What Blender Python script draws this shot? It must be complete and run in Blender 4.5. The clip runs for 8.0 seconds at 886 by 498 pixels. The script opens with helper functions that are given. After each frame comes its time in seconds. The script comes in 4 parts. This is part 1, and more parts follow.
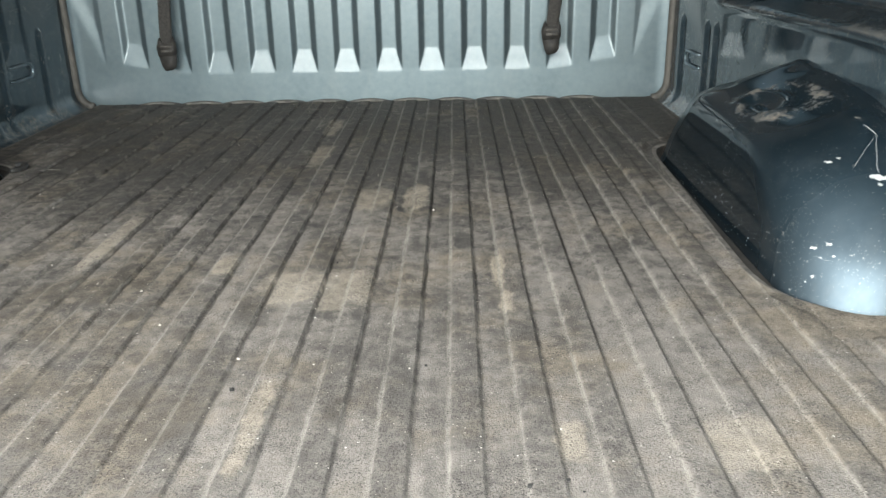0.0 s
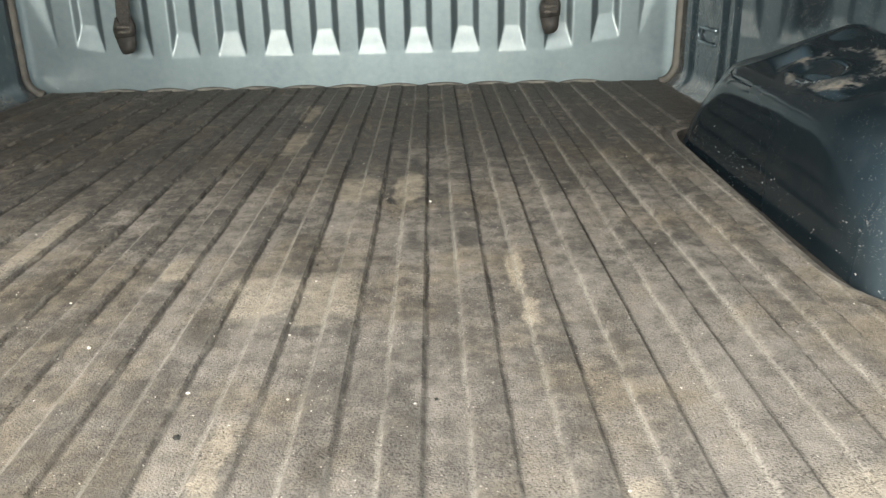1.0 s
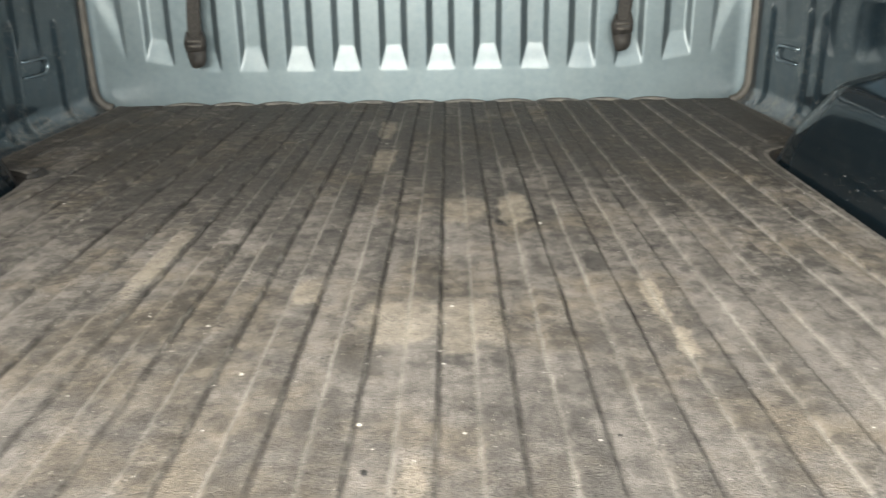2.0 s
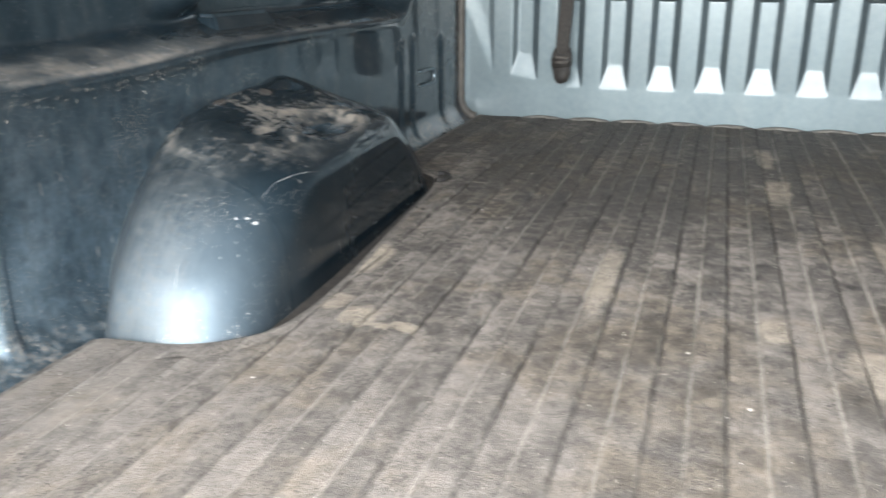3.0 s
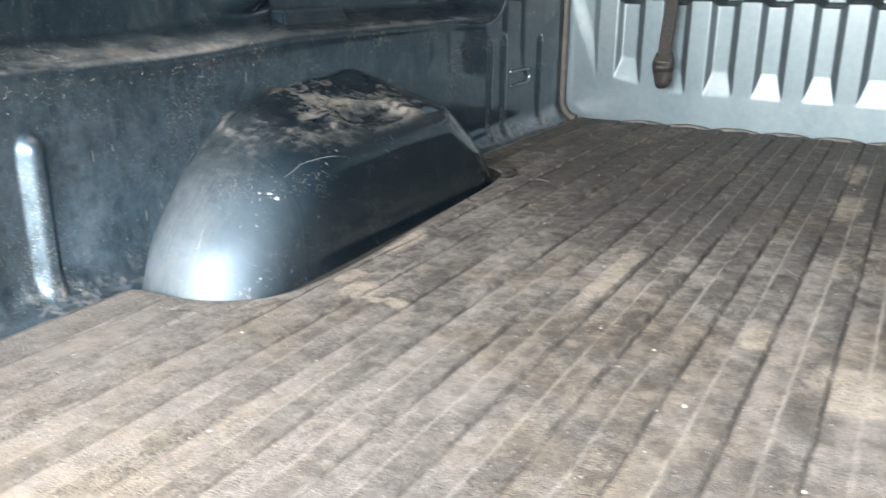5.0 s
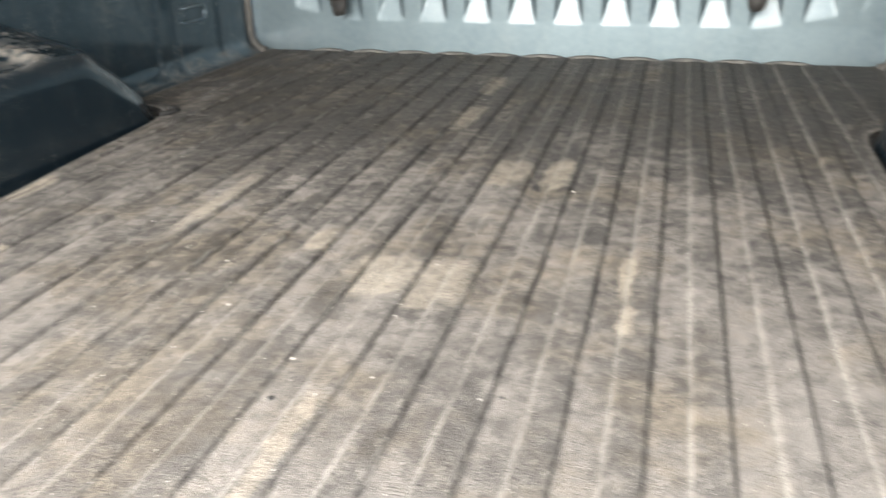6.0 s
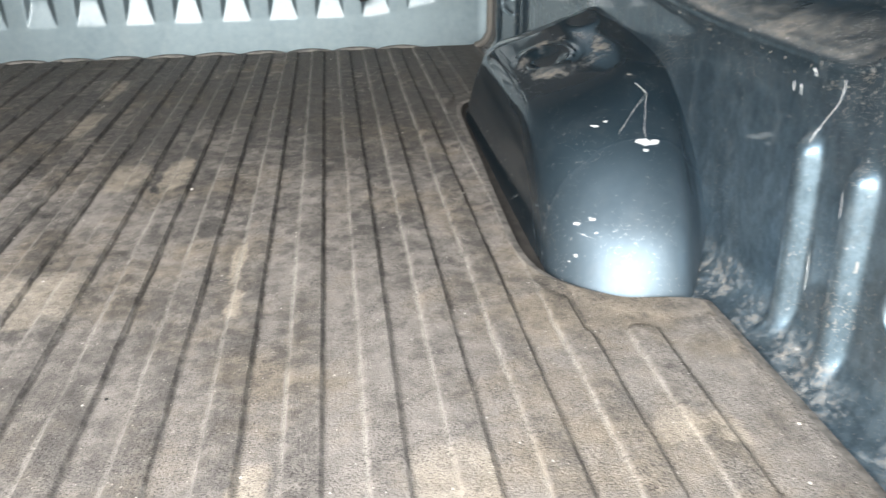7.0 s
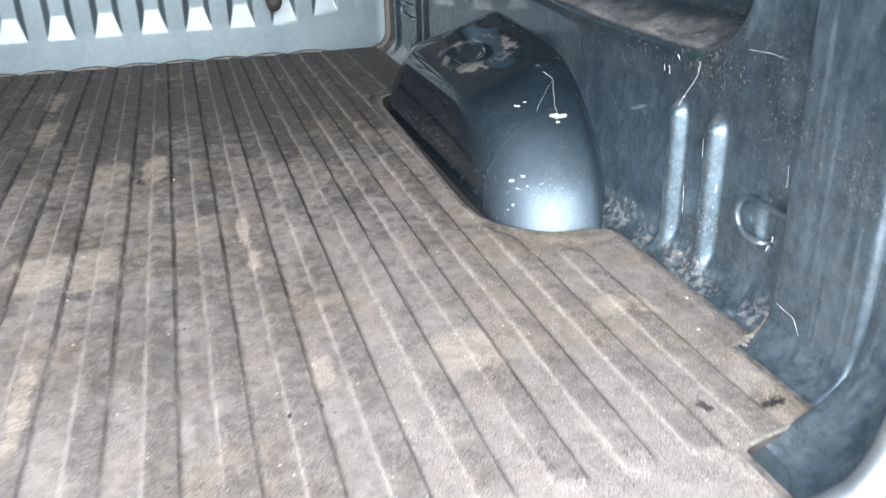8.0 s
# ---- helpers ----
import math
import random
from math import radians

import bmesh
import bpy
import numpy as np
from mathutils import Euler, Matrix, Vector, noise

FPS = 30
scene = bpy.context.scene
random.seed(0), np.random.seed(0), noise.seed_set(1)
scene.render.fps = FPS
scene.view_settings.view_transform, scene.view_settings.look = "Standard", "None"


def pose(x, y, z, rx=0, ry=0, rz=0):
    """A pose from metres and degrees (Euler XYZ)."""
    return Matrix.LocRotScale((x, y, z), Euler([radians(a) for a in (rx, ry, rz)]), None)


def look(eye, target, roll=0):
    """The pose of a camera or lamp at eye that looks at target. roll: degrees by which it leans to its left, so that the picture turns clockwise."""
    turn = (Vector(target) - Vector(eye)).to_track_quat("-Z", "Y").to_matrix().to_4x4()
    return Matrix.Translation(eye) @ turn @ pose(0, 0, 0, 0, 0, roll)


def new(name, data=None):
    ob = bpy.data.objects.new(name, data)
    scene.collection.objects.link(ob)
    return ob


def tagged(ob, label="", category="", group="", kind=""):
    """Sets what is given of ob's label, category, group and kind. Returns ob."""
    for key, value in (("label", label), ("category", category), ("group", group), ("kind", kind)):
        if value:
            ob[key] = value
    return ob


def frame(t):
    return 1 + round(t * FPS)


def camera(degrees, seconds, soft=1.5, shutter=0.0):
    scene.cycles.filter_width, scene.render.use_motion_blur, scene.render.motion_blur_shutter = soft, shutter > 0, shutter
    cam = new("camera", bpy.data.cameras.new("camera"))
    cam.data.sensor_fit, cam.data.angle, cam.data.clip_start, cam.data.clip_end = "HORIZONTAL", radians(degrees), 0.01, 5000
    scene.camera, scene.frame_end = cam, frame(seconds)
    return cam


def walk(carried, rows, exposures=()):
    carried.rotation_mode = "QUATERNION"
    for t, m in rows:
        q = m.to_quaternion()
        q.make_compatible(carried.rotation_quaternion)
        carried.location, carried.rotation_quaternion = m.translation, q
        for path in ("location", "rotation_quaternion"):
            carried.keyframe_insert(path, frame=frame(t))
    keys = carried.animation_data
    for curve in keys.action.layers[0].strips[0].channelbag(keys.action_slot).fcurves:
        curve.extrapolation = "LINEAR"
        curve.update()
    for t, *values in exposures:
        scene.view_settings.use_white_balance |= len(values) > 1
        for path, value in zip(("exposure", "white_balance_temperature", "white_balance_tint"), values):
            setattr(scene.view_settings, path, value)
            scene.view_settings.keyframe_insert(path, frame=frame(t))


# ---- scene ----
cam = camera(56.0, 8.0, shutter=0.3)
PATH = [
    (0, (-0.007, 0.018, 0.346), (-0.042, 1.897, -0.34), -1.1),
    (0.5, (-0.017, 0.121, 0.295), (-0.023, 1.998, -0.396), -1.2),
    (1, (-0.033, 0.182, 0.283), (-0.019, 2.062, -0.401), -1.2),
    (1.5, (-0.081, 0.201, 0.273), (-0.051, 2.086, -0.395), -1.1),
    (1.7, (-0.103, 0.207, 0.279), (-0.058, 2.095, -0.382), -0.8),
    (2.8, (-0.299, 0.162, 0.312), (-0.792, 1.992, -0.326), -0.6),
    (3, (-0.348, 0.153, 0.317), (-0.935, 1.956, -0.319), -0.1),
    (3.5, (-0.387, 0.139, 0.326), (-1.202, 1.852, -0.308), 0.2),
    (4, (-0.369, 0.136, 0.331), (-1.287, 1.798, -0.299), 0.5),
    (4.5, (-0.301, 0.147, 0.33), (-1.252, 1.788, -0.303), 0.4),
    (5, (-0.18, 0.171, 0.314), (-1.12, 1.82, -0.314), 0.4),
    (5.2, (-0.124, 0.181, 0.311), (-1.066, 1.826, -0.326), 0.2),
    (6.3, (0.101, 0.163, 0.337), (-0.129, 1.973, -0.482), -1.2),
    (6.5, (0.118, 0.157, 0.337), (0.041, 1.98, -0.482), -1.2),
    (7, (0.148, 0.13, 0.343), (0.368, 1.944, -0.471), -1.1),
    (7.5, (0.107, 0.071, 0.372), (0.537, 1.844, -0.448), -1.3),
    (8, (0.004, -0.067, 0.388), (0.523, 1.682, -0.431), -1.5),
]
EXPOSURES = [(0, 1.67, 6650, 5), (0.5, 1.76, 7000, 5), (1, 1.8, 7250, 6), (1.5, 1.82, 7250, 6), (3, 2.08, 6600, 10), (3.5, 2.19, 6350, 10), (4, 2.3, 6250, 10),
             (4.5, 2.28, 6300, 10), (5, 2.25, 6550, 10), (6.5, 2.22, 6950, 10), (7, 2.06, 6700, 10), (7.5, 2.1, 6350, 10), (8, 2.02, 6250, 12)]
walk(cam, [(t, look(eye, target, roll)) for t, eye, target, roll in PATH], EXPOSURES)

# ---- light ----
CX = -0.212            # middle of the load bed
world = bpy.data.worlds.new("sky")
scene.world = world
world.use_nodes = True
wn = world.node_tree.nodes
sky = wn.new("ShaderNodeTexSky")
sky.sky_type = "NISHITA"
sky.sun_disc = False
sky.sun_elevation, sky.sun_rotation = radians(52), radians(-35)
wn["Background"].inputs["Strength"].default_value = 0.15
world.node_tree.links.new(sky.outputs[0], wn["Background"].inputs["Color"])

sun = new("sun", bpy.data.lights.new("sun", "SUN"))
sun.data.energy, sun.data.angle, sun.data.color = 5.0, radians(0.5), (1.0, 0.96, 0.9)
sun.matrix_world = look((-3, 4.3, 6.7), (0, 0, 0))

# daylight that comes in through the open tail of the canopy
tail = new("tail_daylight", bpy.data.lights.new("tail_daylight", "AREA"))
tail.data.shape, tail.data.size, tail.data.size_y = "RECTANGLE", 1.8, 0.95
tail.data.energy, tail.data.color = 39.0, (1.0, 0.985, 0.95)
tail.matrix_world = look((CX - 0.20, -0.60, 0.70), (CX, 1.0, 0.35))


# ---- materials ----
def mix(nt, a, b, fac, blend="MIX"):
    n = nt.nodes.new("ShaderNodeMix")
    n.data_type, n.blend_type = "RGBA", blend
    for sock, val in ((n.inputs[0], fac), (n.inputs[6], a), (n.inputs[7], b)):
        if hasattr(val, "links"):
            nt.links.new(val, sock)
        elif isinstance(val, (int, float)):
            sock.default_value = val
        else:
            sock.default_value = (*val, 1.0)
    return n.outputs[2]


def calc(nt, op, a, b=0.0, c=0.0, clamp=False):
    n = nt.nodes.new("ShaderNodeMath")
    n.operation, n.use_clamp = op, clamp
    for sock, val in zip(n.inputs, (a, b, c)):
        if hasattr(val, "links"):
            nt.links.new(val, sock)
        else:
            sock.default_value = val
    return n.outputs[0]


def step(nt, val, lo, hi):
    n = nt.nodes.new("ShaderNodeMapRange")
    n.interpolation_type = "SMOOTHSTEP"
    nt.links.new(val, n.inputs[0])
    n.inputs[1].default_value, n.inputs[2].default_value = lo, hi
    return n.outputs[0]


def coords(nt, scale=(1, 1, 1)):
    """World-sized coordinates, stretched."""
    tc = nt.nodes.new("ShaderNodeNewGeometry")
    mp = nt.nodes.new("ShaderNodeMapping")
    mp.inputs["Scale"].default_value = scale
    nt.links.new(tc.outputs["Position"], mp.inputs["Vector"])
    return mp.outputs[0]


def noise_tex(nt, scale, detail=4, rough=0.55, stretch=(1, 1, 1), vec=None):
    n = nt.nodes.new("ShaderNodeTexNoise")
    n.inputs["Scale"].default_value, n.inputs["Detail"].default_value, n.inputs["Roughness"].default_value = scale, detail, rough
    nt.links.new(vec if vec is not None else coords(nt, stretch), n.inputs["Vector"])
    return n.outputs[0]


def flecks(nt, scale, size, share, stretch=(1, 1, 1)):
    """Scattered small marks: a share of the cells carry one."""
    v = nt.nodes.new("ShaderNodeTexVoronoi")
    v.inputs["Scale"].default_value = scale
    nt.links.new(coords(nt, stretch), v.inputs["Vector"])
    dot = calc(nt, "LESS_THAN", v.outputs["Distance"], calc(nt, "MULTIPLY_ADD", noise_tex(nt, scale * 2.1, 2), size * 3.0, -size * 0.6))
    sep = nt.nodes.new("ShaderNodeSeparateColor")
    nt.links.new(v.outputs["Color"], sep.inputs[0])
    return calc(nt, "MULTIPLY", dot, calc(nt, "LESS_THAN", sep.outputs[0], share))


def material(name):
    m = bpy.data.materials.new(name)
    m.use_nodes = True
    return m, m.node_tree, m.node_tree.nodes["Principled BSDF"]


def bump(nt, b, height, strength, distance):
    n = nt.nodes.new("ShaderNodeBump")
    n.inputs["Strength"].default_value, n.inputs["Distance"].default_value = strength, distance
    nt.links.new(height, n.inputs["Height"])
    nt.links.new(n.outputs[0], b.inputs["Normal"])


DUST = (0.20, 0.175, 0.145)


def paint(name, dusty=0.0, worn=0.0, film=0.0, rough=0.36, above=0.1, gloss=0.03, splash=0.0, haze=0.0, hue=(0.20, 0.27, 0.32), dull=0.0, streaks=0.0, dish=None, crisp=0.0, rubbed=0.0, coat=1.0, even=0.0):
    """Teal-blue metallic car paint under clear coat. Dust lies on what faces up, film is a thin haze of dirt, worn adds
    marks, haze a paler tone for better lit surfaces, dull is the y before which fine dust blunts the coat and the
    foot's glow is painted, streaks the y before which it is rubbed, dish the dusty hollow on an arch."""
    m, nt, b = material(name)
    big, fine = noise_tex(nt, 3.0, 3), noise_tex(nt, 70, 4)
    col = mix(nt, (0.026, 0.047, 0.064), (0.035, 0.061, 0.081), big)
    b.inputs["Specular Tint"].default_value = (0.14, 0.18, 0.21, 1)
    g = nt.nodes.new("ShaderNodeNewGeometry")
    sep, pos = nt.nodes.new("ShaderNodeSeparateXYZ"), nt.nodes.new("ShaderNodeSeparateXYZ")
    nt.links.new(g.outputs["Normal"], sep.inputs[0])
    nt.links.new(g.outputs["Position"], pos.inputs[0])
    if haze:
        thin = calc(nt, "MULTIPLY", step(nt, calc(nt, "MULTIPLY_ADD", noise_tex(nt, 14 - 9 * even, 5 - 3 * even, 0.65, (1, 1, 0.35)), 0.6, calc(nt, "MULTIPLY", fine, 0.4)), -0.4, 0.75), calc(nt, "MULTIPLY_ADD", noise_tex(nt, 110, 7, 0.75), 1.1 * haze * (1 - even), (0.45 + 0.55 * even) * haze))
        if streaks:     # palest at the tail; front and pocket darkened by their shade, in the colour
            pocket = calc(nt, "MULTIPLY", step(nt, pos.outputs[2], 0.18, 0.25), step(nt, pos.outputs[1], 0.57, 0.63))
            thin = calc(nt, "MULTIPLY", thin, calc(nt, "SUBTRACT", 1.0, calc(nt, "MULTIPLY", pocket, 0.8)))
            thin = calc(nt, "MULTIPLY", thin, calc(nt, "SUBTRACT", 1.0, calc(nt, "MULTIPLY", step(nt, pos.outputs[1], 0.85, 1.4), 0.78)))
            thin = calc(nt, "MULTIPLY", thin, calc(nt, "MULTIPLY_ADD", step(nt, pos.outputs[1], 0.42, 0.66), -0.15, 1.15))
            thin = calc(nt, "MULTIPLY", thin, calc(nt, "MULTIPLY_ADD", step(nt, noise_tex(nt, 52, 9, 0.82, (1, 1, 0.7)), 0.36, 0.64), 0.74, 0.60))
            # the upper wall's shade, in the colour too: darker higher up
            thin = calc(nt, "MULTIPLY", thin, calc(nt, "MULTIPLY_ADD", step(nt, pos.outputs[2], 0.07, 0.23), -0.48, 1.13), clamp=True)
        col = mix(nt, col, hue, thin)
    masks = []
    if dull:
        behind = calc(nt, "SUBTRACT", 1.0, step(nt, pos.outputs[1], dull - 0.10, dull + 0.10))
        # bluish glow of daylight at the arch's foot, with its dust film, in the colour
        foot_glow = calc(nt, "SUBTRACT", 1.0, step(nt, calc(nt, "MULTIPLY_ADD", noise_tex(nt, 18, 6, 0.75), 0.06, pos.outputs[2]), 0.05, 0.21))
        col = mix(nt, col, (0.26, 0.325, 0.375), calc(nt, "MULTIPLY", calc(nt, "MULTIPLY", behind, foot_glow), calc(nt, "MULTIPLY_ADD", noise_tex(nt, 20, 5, 0.7, (1, 1, 0.3)), 0.48, 0.02)))
    if rubbed:
        lines = calc(nt, "MULTIPLY_ADD", noise_tex(nt, 420, 5, 0.7, (1, 0.05, 0.05)), 0.55, calc(nt, "MULTIPLY", noise_tex(nt, 34, 7, 0.8), 0.6))
        there = calc(nt, "MULTIPLY", calc(nt, "SUBTRACT", 1.0, step(nt, pos.outputs[0], rubbed - 0.02, rubbed + 0.035)), calc(nt, "SUBTRACT", 1.0, step(nt, pos.outputs[1], 0.86, 0.96)))
        col = mix(nt, col, (0.25, 0.27, 0.275), calc(nt, "MULTIPLY", calc(nt, "MULTIPLY", step(nt, lines, 0.42, 0.70), there), 0.42))
        masks.append(calc(nt, "MULTIPLY", calc(nt, "MULTIPLY", step(nt, noise_tex(nt, 150, 6, 0.8), 0.50, 0.66), there), 0.35))
    if dusty:
        up = calc(nt, "MULTIPLY", step(nt, sep.outputs[2], 0.45, 0.85), step(nt, pos.outputs[2], above, above + 0.06))
        grain = calc(nt, "MULTIPLY_ADD", noise_tex(nt, 17, 5, 0.65, (1, 0.6, 1)), 0.75, calc(nt, "MULTIPLY", noise_tex(nt, 95, 6, 0.8), 0.55))
        edge = calc(nt, "MULTIPLY_ADD", noise_tex(nt, 30, 5, 0.7), 0.03, pos.outputs[2])
        up = calc(nt, "MULTIPLY", up, calc(nt, "SUBTRACT", 1.0, step(nt, edge, 0.240, 0.266)))
        masks.append(calc(nt, "MULTIPLY", calc(nt, "MULTIPLY", up, step(nt, grain, 0.56 - 0.2 * dusty + 0.22 * crisp, 1.0 - 0.2 * dusty - 0.04 * crisp)), 0.86 + 0.04 * crisp))
    if dish:
        dx = calc(nt, "DIVIDE", calc(nt, "SUBTRACT", pos.outputs[0], dish[0]), dish[2])
        dy = calc(nt, "DIVIDE", calc(nt, "SUBTRACT", pos.outputs[1], dish[1]), dish[3])
        d = calc(nt, "SQRT", calc(nt, "ADD", calc(nt, "MULTIPLY", dx, dx), calc(nt, "MULTIPLY", dy, dy)))
        d = calc(nt, "ADD", d, calc(nt, "MULTIPLY_ADD", noise_tex(nt, 45, 5, 0.7), 0.9, -0.45))
        lo, mid_, hi = dish[4]
        lies = calc(nt, "MULTIPLY", step(nt, d, lo, mid_), calc(nt, "SUBTRACT", 1.0, step(nt, d, mid_, hi)))
        lies = calc(nt, "MULTIPLY", lies, step(nt, noise_tex(nt, 40, 7, 0.75, (1, 0.5, 1)), 0.42, 0.60))
        if crisp and not rubbed:
            lies = calc(nt, "MULTIPLY", lies, step(nt, noise_tex(nt, 24, 3, 0.6), 0.36, 0.50))
        masks.append(calc(nt, "MULTIPLY", calc(nt, "MULTIPLY", lies, step(nt, pos.outputs[2], 0.12, 0.14)), 0.9))
    if film:
        streak = noise_tex(nt, 22, 4, 0.6, (1, 1, 0.12))
        masks.append(calc(nt, "MULTIPLY", step(nt, calc(nt, "MULTIPLY", streak, calc(nt, "MULTIPLY_ADD", fine, 0.6, 0.7)), 0.42, 0.85), film))
    if streaks:
        rub = calc(nt, "MULTIPLY_ADD", noise_tex(nt, 170, 5, 0.7, (1, 1, 0.03)), 0.7, calc(nt, "MULTIPLY", noise_tex(nt, 30, 6, 0.7, (1, 1, 0.3)), 0.4))
        masks.append(calc(nt, "MULTIPLY", calc(nt, "MULTIPLY", step(nt, rub, 0.50, 0.72), calc(nt, "SUBTRACT", 1.0, step(nt, pos.outputs[1], streaks - 0.03, streaks + 0.02))), 0.22))
    if worn:
        lot = calc(nt, "MULTIPLY_ADD", noise_tex(nt, 9, 6, 0.75), 0.5, -0.25)
        a = calc(nt, "GREATER_THAN", calc(nt, "ADD", noise_tex(nt, 300, 3, 0.6, (1, 1, 0.75)), lot), 0.745 - 0.066 * worn)
        c = calc(nt, "GREATER_THAN", calc(nt, "ADD", noise_tex(nt, 640, 2, 0.6), lot), 0.745 - 0.068 * worn)
        d = calc(nt, "MAXIMUM", flecks(nt, 75, 0.06, 0.75 * worn, (1, 1, 0.16)), flecks(nt, 48, 0.05, 0.35 * worn, (1, 0.7, 0.4)))
        some = step(nt, noise_tex(nt, 13, 7, 0.8), 0.25, 0.5)
        specks = calc(nt, "MULTIPLY", calc(nt, "MAXIMUM", calc(nt, "MAXIMUM", a, c), d), some)
        specks = calc(nt, "MULTIPLY", specks, calc(nt, "SUBTRACT", 1.0, calc(nt, "MULTIPLY", step(nt, pos.outputs[2], 0.225, 0.27), 0.75)))
        if streaks:
            specks = calc(nt, "MULTIPLY", specks, calc(nt, "MULTIPLY_ADD", step(nt, pos.outputs[1], streaks - 0.03, streaks + 0.02), 0.6, 0.4))
        smudge = calc(nt, "MULTIPLY", step(nt, noise_tex(nt, 26, 8, 0.8, (1, 1, 0.5)), 0.50, 0.68), 0.2 * worn)
        masks.append(smudge)
    if splash:
        low = calc(nt, "MULTIPLY", step(nt, calc(nt, "SUBTRACT", 0.10, pos.outputs[2]), 0.03, 0.10), noise_tex(nt, 16, 4, 0.6))
        low = calc(nt, "MULTIPLY", step(nt, low, 0.36, 0.54), calc(nt, "MULTIPLY_ADD", step(nt, pos.outputs[1], 0.46, 0.50), 0.75, 0.25))
        masks.append(calc(nt, "MULTIPLY", calc(nt, "MULTIPLY", low, step(nt, noise_tex(nt, 120, 8, 0.82, (1, 1, 0.7)), 0.44, 0.62)), splash))
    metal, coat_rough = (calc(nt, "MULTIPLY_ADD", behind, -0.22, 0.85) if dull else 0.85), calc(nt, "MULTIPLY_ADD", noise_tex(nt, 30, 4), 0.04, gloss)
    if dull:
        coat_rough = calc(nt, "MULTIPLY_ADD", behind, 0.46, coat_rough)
    dirt = None
    for k in masks:
        dirt = k if dirt is None else calc(nt, "MAXIMUM", dirt, k)
    if dirt is not None:
        col = mix(nt, col, mix(nt, DUST, (0.34, 0.30, 0.255), fine), dirt)
        nt.links.new(calc(nt, "MULTIPLY", calc(nt, "SUBTRACT", 1.0, dirt), metal), b.inputs["Metallic"])
        nt.links.new(calc(nt, "SUBTRACT", coat, dirt, clamp=True), b.inputs["Coat Weight"])
        base_rough = calc(nt, "MULTIPLY_ADD", dirt, 0.5, rough)
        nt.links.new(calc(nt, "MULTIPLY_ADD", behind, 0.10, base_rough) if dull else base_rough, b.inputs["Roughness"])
    else:
        b.inputs["Metallic"].default_value, b.inputs["Coat Weight"].default_value, b.inputs["Roughness"].default_value = metal, coat, rough
    if worn:
        col = mix(nt, col, (0.46, 0.455, 0.435), specks)
    nt.links.new(col, b.inputs["Base Color"])
    nt.links.new(coat_rough, b.inputs["Coat Roughness"])
    bump(nt, b, calc(nt, "ADD", noise_tex(nt, 12, 2), calc(nt, "MULTIPLY", fine, 0.08)), 0.06, 0.01)
    return m


